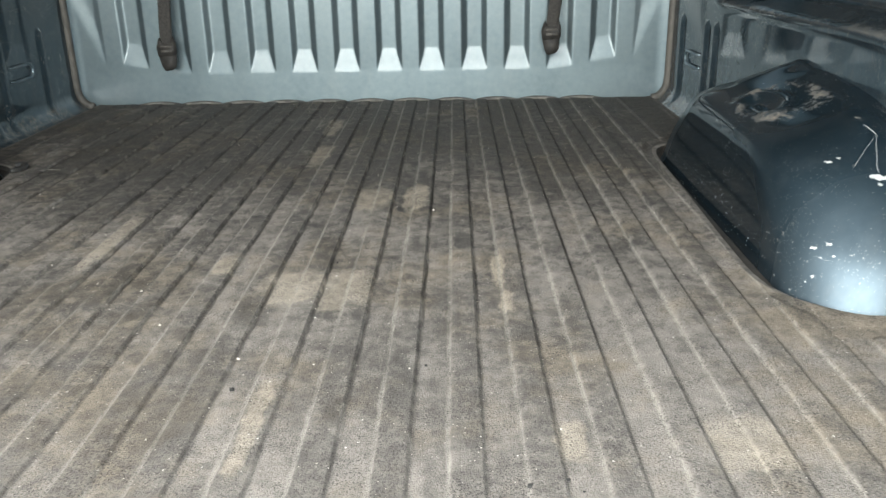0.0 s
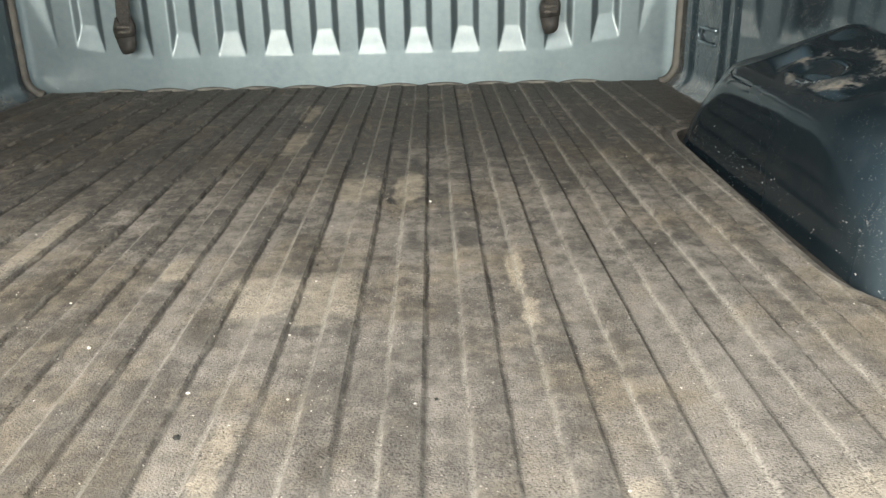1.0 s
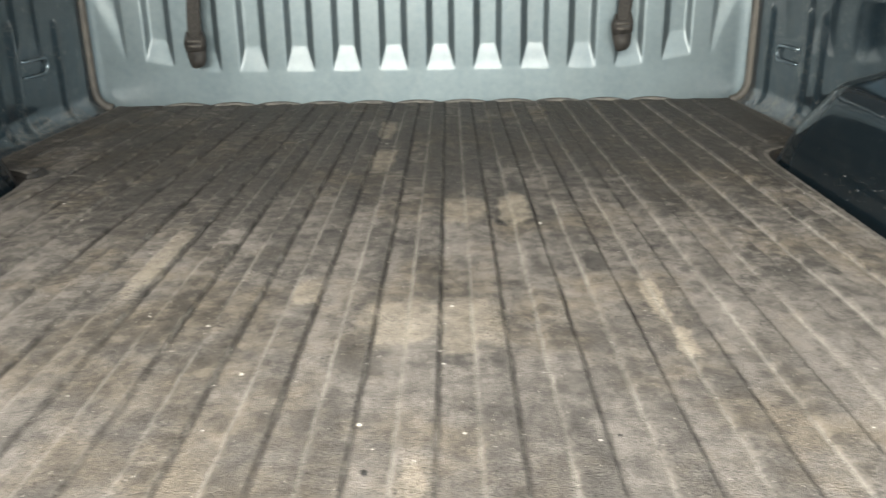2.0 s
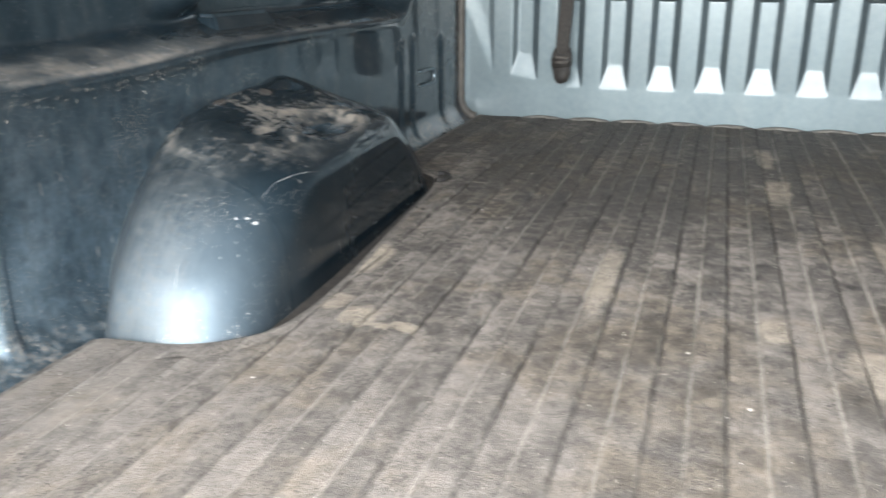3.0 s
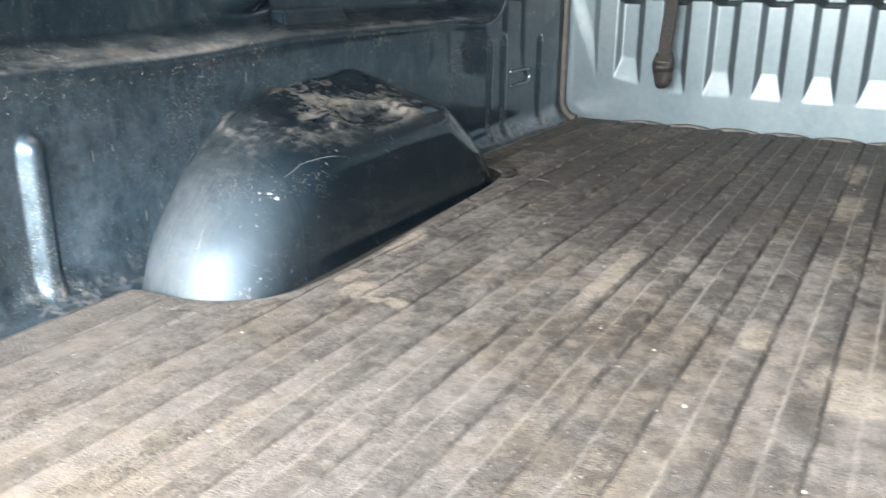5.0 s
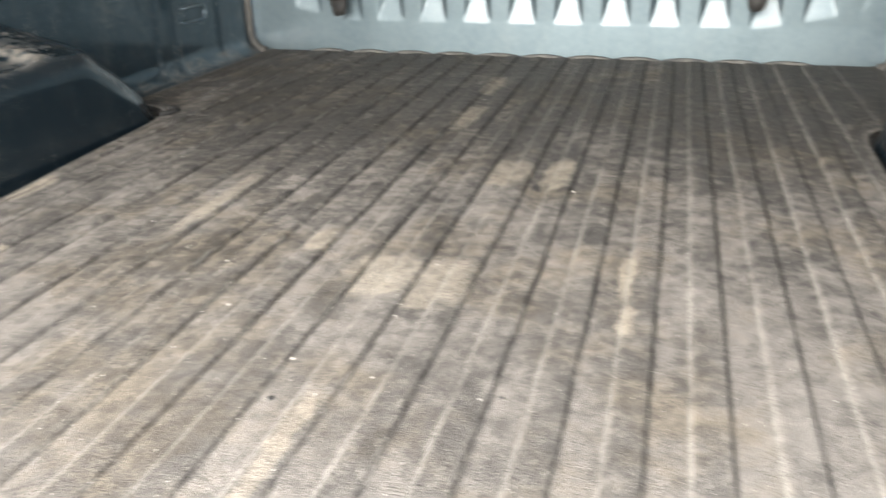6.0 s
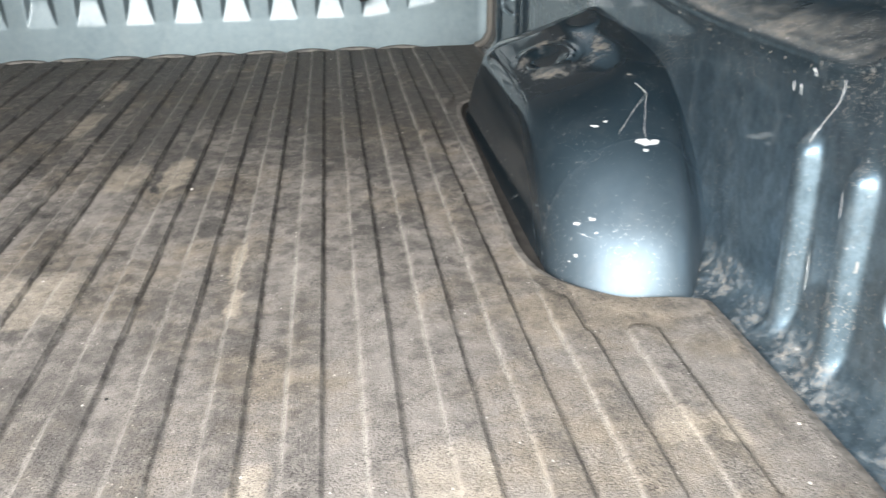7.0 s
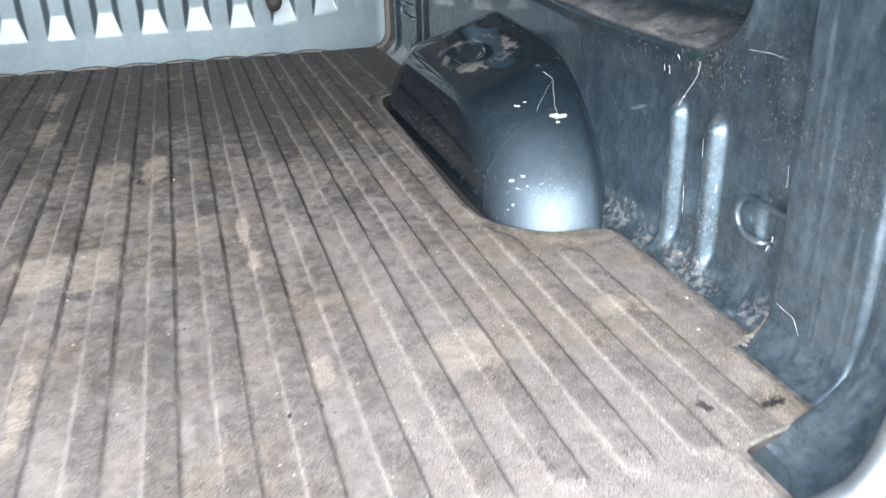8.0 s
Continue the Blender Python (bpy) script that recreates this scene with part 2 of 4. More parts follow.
def rubber():
    """Ribbed rubber under trodden-in dust: bands differ a little, and patches of dust end at the edges of the bands."""
    m, nt, b = material("mat_rubber")
    g = nt.nodes.new("ShaderNodeNewGeometry")
    sep = nt.nodes.new("ShaderNodeSeparateXYZ")
    nt.links.new(g.outputs["Position"], sep.inputs[0])
    X, Y = sep.outputs[0], sep.outputs[1]
    band = calc(nt, "FLOOR", calc(nt, "DIVIDE", calc(nt, "SUBTRACT", X, GROOVE), PITCH / 2))
    wide, mid, fine = noise_tex(nt, 3.4, 5, 0.65), noise_tex(nt, 30, 9, 0.78, (1, 0.8, 1)), noise_tex(nt, 330, 3, 0.6)
    warp = noise_tex(nt, 38, 5, 0.65)
    # each band has its own patches, with ragged ends
    vec = nt.nodes.new("ShaderNodeCombineXYZ")
    nt.links.new(calc(nt, "MULTIPLY", band, 3.7), vec.inputs[0])
    nt.links.new(calc(nt, "MULTIPLY_ADD", Y, 3.4, calc(nt, "MULTIPLY", mid, 0.5)), vec.inputs[1])
    per_band = noise_tex(nt, 1.0, 4, 0.6, vec=vec.outputs[0])
    # places are drawn towards the middle of their band
    snapped = calc(nt, "MULTIPLY_ADD", band, PITCH / 2, GROOVE + PITCH / 4)
    wx = calc(nt, "ADD", calc(nt, "MULTIPLY_ADD", snapped, 0.55, calc(nt, "MULTIPLY", X, 0.45)), calc(nt, "MULTIPLY_ADD", warp, 0.024, -0.012))
    wy = calc(nt, "ADD", Y, calc(nt, "MULTIPLY_ADD", noise_tex(nt, 30, 7, 0.75), 0.05, -0.025))
    wy = calc(nt, "MULTIPLY_ADD", calc(nt, "SUBTRACT", per_band, 0.5), 0.04, wy)

    ragged = calc(nt, "MULTIPLY_ADD", noise_tex(nt, 55, 7, 0.75), 2.4, -1.2)
    ux = calc(nt, "MULTIPLY_ADD", warp, 0.020, calc(nt, "ADD", X, -0.010))

    def place(x, y, sx, sy, lo, hi):
        dx = calc(nt, "DIVIDE", calc(nt, "SUBTRACT", ux if sx < 0.025 else wx, x), sx)
        dy = calc(nt, "DIVIDE", calc(nt, "SUBTRACT", wy, y), sy)
        d = calc(nt, "ADD", calc(nt, "POWER", calc(nt, "ABSOLUTE", dx), 3.0), calc(nt, "POWER", calc(nt, "ABSOLUTE", dy), 3.0))
        return calc(nt, "SUBTRACT", 1.0, step(nt, calc(nt, "ADD", d, ragged), lo, hi))
    # wide clouds, trodden patches with clear edges, patches that stay on one band
    trod = step(nt, noise_tex(nt, 8.5, 9, 0.72, (1, 0.6, 1)), 0.46, 0.55)
    small = step(nt, noise_tex(nt, 24, 8, 0.72, (0.8, 1, 1)), 0.45, 0.58)
    lane = step(nt, per_band, 0.45, 0.56)
    spots = step(nt, noise_tex(nt, 62, 8, 0.78, (1, 0.75, 1)), 0.42, 0.58)
    amount = calc(nt, "MULTIPLY_ADD", trod, 0.17, calc(nt, "MULTIPLY_ADD", lane, 0.19, calc(nt, "MULTIPLY_ADD", small, 0.18, calc(nt, "MULTIPLY_ADD", spots, 0.30, -0.04))))
    amount = calc(nt, "MULTIPLY_ADD", wide, 0.40, amount)
    amount = calc(nt, "MULTIPLY_ADD", mid, 0.70, amount)          # about 0.9 on the whole
    # the low bands hold more dust than the ribs, and each band is paler towards one edge
    within = calc(nt, "FRACT", calc(nt, "DIVIDE", calc(nt, "SUBTRACT", X, GROOVE), PITCH / 2))
    on_rib = calc(nt, "GREATER_THAN", calc(nt, "FRACT", calc(nt, "DIVIDE", calc(nt, "SUBTRACT", X, GROOVE), PITCH)), 0.52)
    at_tail = calc(nt, "SUBTRACT", 1.0, step(nt, Y, 0.36, 0.80))
    amount = calc(nt, "MULTIPLY_ADD", calc(nt, "MULTIPLY", on_rib, step(nt, Y, 0.345, 0.357)), calc(nt, "MULTIPLY_ADD", at_tail, -0.30, -0.07), amount)
    amount = calc(nt, "MULTIPLY_ADD", within, -0.14, calc(nt, "ADD", amount, 0.105))
    for x, y, sx, sy, gain in DUST_AND_LIGHT_AREAS:
        amount = calc(nt, "MULTIPLY_ADD", place(x, y, sx, sy, 0.0, 1.9), gain, amount)
    caked, wiped = None, None
    for x, y, sx, sy, gain in CAKED_DUST:
        crust = calc(nt, "MULTIPLY", place(x, y, sx, sy, 0.3, 1.2), gain)
        caked = crust if caked is None else calc(nt, "MAXIMUM", caked, crust)
    for x, y, sx, sy, gain in DARK_MARKS:
        mark = calc(nt, "MULTIPLY", place(x, y, sx, sy, 0.4, 1.2), gain)
        wiped = mark if wiped is None else calc(nt, "MAXIMUM", wiped, mark)
    scuff = step(nt, noise_tex(nt, 60, 8, 0.8), 0.36, 0.66)
    deep = calc(nt, "MULTIPLY_ADD", step(nt, Y, 0.45, 1.1), 0.26, 0.30)
    # paler dust towards the tail stands for the stronger daylight there
    dust = calc(nt, "MULTIPLY_ADD", calc(nt, "SUBTRACT", step(nt, amount, 0.46, 1.32), 0.5), deep, calc(nt, "MULTIPLY_ADD", step(nt, Y, 0.30, 0.85), -0.12, 0.535))
    dust = calc(nt, "MULTIPLY_ADD", calc(nt, "SUBTRACT", scuff, 0.5), 0.22, dust)
    dust = calc(nt, "MULTIPLY", dust, calc(nt, "SUBTRACT", 1.0, wiped), clamp=True)
    tint = mix(nt, (0.380, 0.345, 0.310), (0.37, 0.315, 0.25), step(nt, noise_tex(nt, 4.2, 7, 0.7), 0.46, 0.62))
    col = mix(nt, (0.032, 0.031, 0.030), tint, dust)
    col = mix(nt, col, (0.45, 0.39, 0.31), calc(nt, "MULTIPLY", caked, calc(nt, "MULTIPLY_ADD", scuff, 0.55, 0.40), clamp=True))
    # lines along the ribs: pale at one side, black and faint pale at the other
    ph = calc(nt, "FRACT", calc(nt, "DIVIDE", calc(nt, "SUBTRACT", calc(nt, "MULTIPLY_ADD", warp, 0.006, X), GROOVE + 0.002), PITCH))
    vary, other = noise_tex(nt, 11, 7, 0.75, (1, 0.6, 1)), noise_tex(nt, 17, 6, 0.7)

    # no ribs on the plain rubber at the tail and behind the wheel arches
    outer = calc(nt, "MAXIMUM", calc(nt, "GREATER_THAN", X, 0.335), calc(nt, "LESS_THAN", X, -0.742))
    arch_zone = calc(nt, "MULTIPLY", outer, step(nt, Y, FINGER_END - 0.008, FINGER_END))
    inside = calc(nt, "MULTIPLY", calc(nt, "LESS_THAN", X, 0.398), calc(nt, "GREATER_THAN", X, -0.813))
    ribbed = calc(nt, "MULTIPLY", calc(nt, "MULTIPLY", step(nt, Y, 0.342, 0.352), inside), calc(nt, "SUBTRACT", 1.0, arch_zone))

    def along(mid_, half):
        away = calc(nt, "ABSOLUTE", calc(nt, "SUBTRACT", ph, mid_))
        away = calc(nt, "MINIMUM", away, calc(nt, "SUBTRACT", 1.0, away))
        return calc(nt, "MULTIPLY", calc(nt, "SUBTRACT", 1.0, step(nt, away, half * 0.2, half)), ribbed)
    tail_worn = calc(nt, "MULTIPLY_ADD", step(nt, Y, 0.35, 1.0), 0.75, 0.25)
    front_fade = calc(nt, "MULTIPLY_ADD", step(nt, Y, 0.9, 1.6), -0.3, 1.0)
    pale = calc(nt, "MULTIPLY", calc(nt, "MULTIPLY", along(0.500, 0.048), step(nt, vary, 0.32, 0.64)), front_fade)
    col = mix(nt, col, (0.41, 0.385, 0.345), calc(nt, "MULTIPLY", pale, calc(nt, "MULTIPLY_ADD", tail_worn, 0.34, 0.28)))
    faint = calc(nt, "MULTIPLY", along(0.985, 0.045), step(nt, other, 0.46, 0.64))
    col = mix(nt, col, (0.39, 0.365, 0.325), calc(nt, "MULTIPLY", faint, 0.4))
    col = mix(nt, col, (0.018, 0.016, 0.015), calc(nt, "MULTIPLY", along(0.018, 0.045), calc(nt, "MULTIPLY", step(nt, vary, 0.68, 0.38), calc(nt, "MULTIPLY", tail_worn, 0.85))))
    # grain: small dark pits, in some places more than in others
    pit, tiny = noise_tex(nt, 640, 2, 0.5), noise_tex(nt, 1200, 2, 0.5)
    grain = calc(nt, "MULTIPLY_ADD", pit, 0.65, calc(nt, "MULTIPLY", tiny, 0.35))
    dots = calc(nt, "MULTIPLY", step(nt, grain, 0.49, 0.41), step(nt, noise_tex(nt, 16, 5, 0.7), 0.28, 0.60))
    col = mix(nt, col, (0.028, 0.026, 0.025), calc(nt, "MULTIPLY", dots, 0.75))
    col = mix(nt, col, (0.66, 0.62, 0.56), flecks(nt, 120, 0.09, 0.12))
    col = mix(nt, col, (0.50, 0.46, 0.40), flecks(nt, 330, 0.16, 0.12))
    nt.links.new(col, b.inputs["Base Color"])
    nt.links.new(calc(nt, "MULTIPLY_ADD", dust, 0.35, 0.55), b.inputs["Roughness"])
    b.inputs["Specular IOR Level"].default_value = 0.12
    bump(nt, b, calc(nt, "ADD", calc(nt, "MULTIPLY", grain, 1.4), calc(nt, "ADD", calc(nt, "MULTIPLY", fine, 0.4), calc(nt, "MULTIPLY", mid, 0.6))), 0.8, 0.0014)
    return m


def plain(name, a, c, rough, metal=0.0, scale=40, relief=0.1, stretch=(1, 1, 1)):
    m, nt, b = material(name)
    n = noise_tex(nt, scale, 5, 0.6, stretch)
    nt.links.new(mix(nt, a, c, step(nt, n, 0.3, 0.7)), b.inputs["Base Color"])
    nt.links.new(calc(nt, "MULTIPLY_ADD", n, 0.25, rough - 0.12), b.inputs["Roughness"])
    b.inputs["Metallic"].default_value = metal
    bump(nt, b, n, relief, 0.002)
    return m


PITCH, GROOVE, FINGER_END = 0.0548, -0.0425, 0.712      # mat ribs: spacing, and the right edge of one raised rib
# places on the mat: x, y, half width, half length, how much
CAKED_DUST = [
    (-0.066, 1.175, 0.020, 0.070, 0.8), (-0.128, 1.180, 0.025, 0.055, 0.6), (-0.256, 1.690, 0.016, 0.090, 0.6), (-0.246, 1.450, 0.020, 0.080, 0.65),
    (-0.168, 0.580, 0.009, 0.080, 0.6), (0.075, 0.552, 0.014, 0.030, 0.7), (0.363, 0.576, 0.018, 0.022, 0.6), (0.393, 0.567, 0.012, 0.018, 0.6),
    (0.038, 0.890, 0.008, 0.050, 0.95), (0.042, 0.800, 0.008, 0.030, 0.8), (-0.190, 0.850, 0.034, 0.050, 0.7), (-0.128, 0.840, 0.026, 0.060, 0.6),
    (-0.711, 0.995, 0.022, 0.055, 0.9), (-0.655, 0.832, 0.020, 0.026, 0.9), (-0.700, 0.858, 0.024, 0.022, 0.7), (-0.613, 0.816, 0.028, 0.010, 0.8),
    (-0.442, 1.010, 0.013, 0.110, 0.6), (0.205, 0.540, 0.030, 0.040, 0.5), (-0.275, 0.910, 0.014, 0.030, 0.6),
]
DARK_MARKS = [
    (-0.080, 1.128, 0.011, 0.020, 1.0), (0.000, 0.985, 0.013, 0.030, 0.55), (-0.215, 0.785, 0.024, 0.035, 0.3), (-0.235, 0.63, 0.024, 0.10, 0.2),
    (0.407, 0.388, 0.012, 0.006, 1.0), (0.398, 0.392, 0.022, 0.012, 0.35), (0.356, 0.397, 0.005, 0.005, 0.9), (-0.02, 1.06, 0.020, 0.05, 0.35),
]
# uneven dust, plus the bright tail end and dim front put into its amount
DUST_AND_LIGHT_AREAS = [
    (-0.46, 1.00, 0.22, 0.45, -0.08), (-0.72, 0.48, 0.17, 0.30, 0.20), (-0.20, 0.55, 0.32, 0.32, -0.02), (-0.18, 0.98, 0.16, 0.26, 0.04),
    (0.28, 0.48, 0.20, 0.30, 0.26), (-0.2, 1.85, 0.9, 0.65, -0.36), (0.27, 1.75, 0.22, 0.36, -0.14),
]
# same paint as the arches; its paler tone stands for the light it faces
PAINT_PANEL = paint("paint_panel", film=0.03, rough=0.56, gloss=0.17, coat=0.5, haze=0.46, hue=(0.285, 0.335, 0.345), even=0.75)
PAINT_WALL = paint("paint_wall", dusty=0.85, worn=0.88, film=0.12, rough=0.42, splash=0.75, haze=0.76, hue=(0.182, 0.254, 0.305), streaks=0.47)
PAINT_SILL = paint("paint_sill", worn=0.25, film=0.06, rough=0.45, gloss=0.05, haze=0.85, hue=(0.23, 0.295, 0.335), even=0.3)
# whiter than the other steel: the edge's shine is put into this paint
PAINT_EDGE = paint("paint_tail_edge", worn=0.3, rough=0.45, gloss=0.05, haze=0.8, hue=(0.44, 0.48, 0.50), even=0.6)
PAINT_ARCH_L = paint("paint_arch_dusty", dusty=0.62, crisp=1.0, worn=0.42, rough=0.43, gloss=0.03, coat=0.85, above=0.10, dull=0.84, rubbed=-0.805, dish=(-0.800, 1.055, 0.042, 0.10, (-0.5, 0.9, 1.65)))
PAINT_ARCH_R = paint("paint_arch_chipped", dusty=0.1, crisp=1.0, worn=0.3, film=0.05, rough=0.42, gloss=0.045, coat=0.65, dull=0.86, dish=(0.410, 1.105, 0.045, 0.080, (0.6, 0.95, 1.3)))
# near black: the shadow round and under the mat, put into the colour
NEAR_BLACK = plain("near_black", (0.015, 0.014, 0.013), (0.045, 0.04, 0.035), 0.85, scale=60)
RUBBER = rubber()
SEAL = plain("seal_rubber", (0.05, 0.047, 0.043), (0.10, 0.093, 0.082), 0.7, scale=25)
MAT_EDGE = plain("mat_edge_rubber", (0.075, 0.070, 0.064), (0.20, 0.183, 0.162), 0.85, scale=90, relief=0.4)
SEALANT = plain("dusty_sealant", (0.08, 0.073, 0.064), (0.18, 0.162, 0.138), 0.8, scale=150, relief=0.5)
LIP = plain("mat_lip_rubber", (0.075, 0.072, 0.068), (0.17, 0.16, 0.145), 0.75, scale=50)
WEB = plain("strap_webbing", (0.014, 0.013, 0.0125), (0.038, 0.035, 0.032), 0.85, scale=240, relief=0.5)
BUCKLE = plain("buckle_plastic", (0.012, 0.0115, 0.011), (0.034, 0.031, 0.029), 0.72, scale=60)
STRAP_BAR = plain("worn_buckle_bar", (0.05, 0.047, 0.043), (0.12, 0.11, 0.10), 0.6, scale=120)
STEEL = plain("ring_steel", (0.10, 0.15, 0.18), (0.30, 0.36, 0.40), 0.35, 0.8)
HEADLINER = plain("canopy_lining", (0.05, 0.052, 0.055), (0.08, 0.08, 0.08), 0.9, scale=12)
GROUND = plain("concrete_ground", (0.28, 0.27, 0.25), (0.4, 0.38, 0.35), 0.9, scale=3, relief=0.4)


# ---- mesh helpers ----
def smooth(lo, hi, v):
    v = min(1.0, max(0.0, (v - lo) / (hi - lo)))
    return v * v * (3 - 2 * v)


def table(points, v):
    """Smooth value through (v, value) points."""
    if v <= points[0][0]:
        return points[0][1]
    if v >= points[-1][0]:
        return points[-1][1]
    i = next(n for n in range(len(points) - 1) if v <= points[n + 1][0])

    def slope(n):
        a, c = points[max(n - 1, 0)], points[min(n + 1, len(points) - 1)]
        return (c[1] - a[1]) / (c[0] - a[0])
    (a, p), (c, q) = points[i], points[i + 1]
    w = c - a
    t = (v - a) / w
    return (2 * t ** 3 - 3 * t * t + 1) * p + (t ** 3 - 2 * t * t + t) * w * slope(i) + (3 * t * t - 2 * t ** 3) * q + (t ** 3 - t * t) * w * slope(i + 1)


def finish(name, bm, mat, parent=None, label="", soft=True):
    bmesh.ops.recalc_face_normals(bm, faces=bm.faces)
    me = bpy.data.meshes.new(name)
    for face in bm.faces:
        face.smooth = soft
    bm.to_mesh(me)
    bm.free()
    me.materials.append(mat)
    ob = new(name, me)
    if parent is not None:
        ob.parent = parent
        ob.matrix_parent_inverse = parent.matrix_world.inverted()
    return tagged(ob, label) if label else ob


def part(name, bm, mat, parent, label="", soft=True):
    return finish(name, bm, mat, parent, label, soft)


def sheet(rows):
    """A surface through rows of points, all of one length."""
    bm = bmesh.new()
    grid = [[bm.verts.new(p) for p in row] for row in rows]
    for a, c in zip(grid, grid[1:]):
        for i in range(len(a) - 1):
            bm.faces.new((a[i], a[i + 1], c[i + 1], c[i]))
    return bm


def box(bm, lo, hi, bevel=0.0):
    made = bmesh.ops.create_cube(bm, size=1, matrix=Matrix.Translation([(a + c) / 2 for a, c in zip(lo, hi)]) @ Matrix.Diagonal([c - a for a, c in zip(lo, hi)] + [1]))
    if bevel:
        edges = {e for v in made["verts"] for e in v.link_edges}
        bmesh.ops.bevel(bm, geom=list(edges), offset=bevel, segments=2, affect="EDGES")
    return bm


def sweep(path, section, closed_ends=True):
    """A closed section, (side, up) pairs, led along a path of points."""
    bm = bmesh.new()
    path = [Vector(p) for p in path]
    rings, side = [], None
    for i, p in enumerate(path):
        along = (path[min(i + 1, len(path) - 1)] - path[max(i - 1, 0)]).normalized()
        if side is None:
            side = along.orthogonal().normalized()
        side = (side - along * side.dot(along)).normalized()
        up = along.cross(side)
        rings.append([bm.verts.new(p + side * a + up * c) for a, c in section])
    n = len(section)
    for a, c in zip(rings, rings[1:]):
        for i in range(n):
            bm.faces.new((a[i], a[(i + 1) % n], c[(i + 1) % n], c[i]))
    if closed_ends:
        bm.faces.new(rings[0])
        bm.faces.new(list(reversed(rings[-1])))
    return bm


def disc(radius, n=10):
    return [(radius * math.cos(2 * math.pi * i / n), radius * math.sin(2 * math.pi * i / n)) for i in range(n)]


def spread(lo, hi, gap):
    n = max(1, round((hi - lo) / gap))
    return [lo + (hi - lo) * i / n for i in range(n + 1)]


# ---- the load bed: floor, walls, front panel ----
LEFT, RIGHT, FRONT, REAR = -0.905, 0.492, 2.0, 0.15

bm = bmesh.new()
box(bm, (LEFT - 0.05, REAR, -0.05), (RIGHT + 0.05, FRONT + 0.09, -0.009))
floor = tagged(finish("floor", bm, NEAR_BLACK, soft=False), "dark steel floor of a pickup load bed", "floor", kind="structure")


def capsule(y, z, yc, z0, z1, half):
    """Distance inside an upright rounded bar."""
    dz = max(z0 - z, 0, z - z1)
    return half - math.hypot(y - yc, dz)


def side_wall(name, xw, inward, shift, ribs, front_ribs, hollow, label):
    """One inner side of the bed: fillet at the foot, pressed ribs, a long dusty pocket above, the post at the tail."""
    R, z0 = 0.045, -0.008
    prof = []
    for i in range(11):
        a = radians(90 * i / 10)
        prof.append((z0 + R * (1 - math.cos(a)), R * (1 - math.sin(a)), math.sin(a), math.cos(a)))
    prof += [(z, 0.0, 1.0, 0.0) for z in spread(z0 + R + 0.005, 0.50, 0.005)]
    rows = []
    ys = sorted(set([round(v, 4) for v in spread(0.16, 0.26, 0.01) + spread(0.26, 0.76, 0.0025) + spread(0.76, 1.54, 0.012) + spread(1.54, 2.0, 0.004)]))
    y_post = 0.464 + shift * 0.6
    for y in ys:
        row = []
        for z, d, nx, nz in prof:
            e = shove = 0.0
            for yc, top in ribs:
                e += 0.0125 * smooth(0, 0.0140, capsule(y, z, yc + 0.003, -0.05, top - 0.015, 0.0165)) * smooth(-0.008, 0.03, z)
            for yc, top in front_ribs:
                e += 0.006 * smooth(0, 0.008, capsule(y, z, yc, -0.05, top - 0.012, 0.014)) * smooth(-0.008, 0.02, z)
            # the long pocket
            ry, rz = abs(y - 1.113 - shift) - 0.567, 0.222 + 0.012 * smooth(0.8, 1.1, y) - z
            rr = 0.085
            q = math.hypot(max(ry + rr, 0), max(rz + rr, 0)) + min(max(ry + rr, rz + rr), 0) - rr
            inside = smooth(-0.004, 0.030, -q)
            e -= 0.062 * inside
            # a rolled lip round the pocket
            e += 0.004 * math.exp(-(q / 0.008) ** 2)
            # bulged stiffener in the pocket
            e += 0.055 * inside * math.exp(-((y - 1.02 - shift) / 0.03) ** 2) * smooth(0.255, 0.30, z)
            # hollow behind the tie-down ring
            e -= 0.006 * smooth(0.0, 0.012, capsule(y, z, hollow[0], hollow[1] - 0.012, hollow[1] + 0.012, 0.016))
            # post at the tail
            shove += 0.022 * smooth(y_post + 0.006, y_post - 0.008, y)
            e -= 0.006 * math.exp(-((y - y_post - 0.004) / 0.004) ** 2)
            e -= 0.010 * math.exp(-((y - 0.372) / 0.004) ** 2)
            if y < 0.372:
                shove += 0.05 * (1 - min(1, max(0, z) / 0.11)) ** 2 * smooth(0.372, 0.355, y)
            shove += (0.030 + 0.018 * smooth(0.02, 0.06, z)) * smooth(0.328, 0.278, y)      # swells to the rolled edge
            row.append((xw + inward * (d + shove + e * nx), y, z + e * nz))
        rows.append(row)
    bm = sheet(rows)
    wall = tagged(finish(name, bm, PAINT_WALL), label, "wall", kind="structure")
    m = wall.modifiers.new("thickness", "SOLIDIFY")
    m.thickness, m.offset = 0.0015, -1
    return wall


wall_left = side_wall("wall_left", LEFT, 1, 0.0, [(0.648, 0.168), (0.583, 0.165)], [(1.615, 0.195), (1.675, 0.198), (1.85, 0.19)], (0.508, 0.071),
                      "dusty teal-blue painted steel inner side of the bed")
wall_right = side_wall("wall_right", RIGHT, -1, 0.03, [(0.677, 0.170), (0.609, 0.168)], [(1.655, 0.195), (1.715, 0.195), (1.895, 0.195)], (0.525, 0.088),
                       "scratched teal-blue painted steel inner side of the bed")


def clamp(v):
    return min(1.0, max(0.0, v))


def bent(v):
    """A ramp from 0 to 1 with its two ends rounded off."""
    v = clamp(v)
    return 0.55 * v + 0.45 * v * v * (3 - 2 * v)


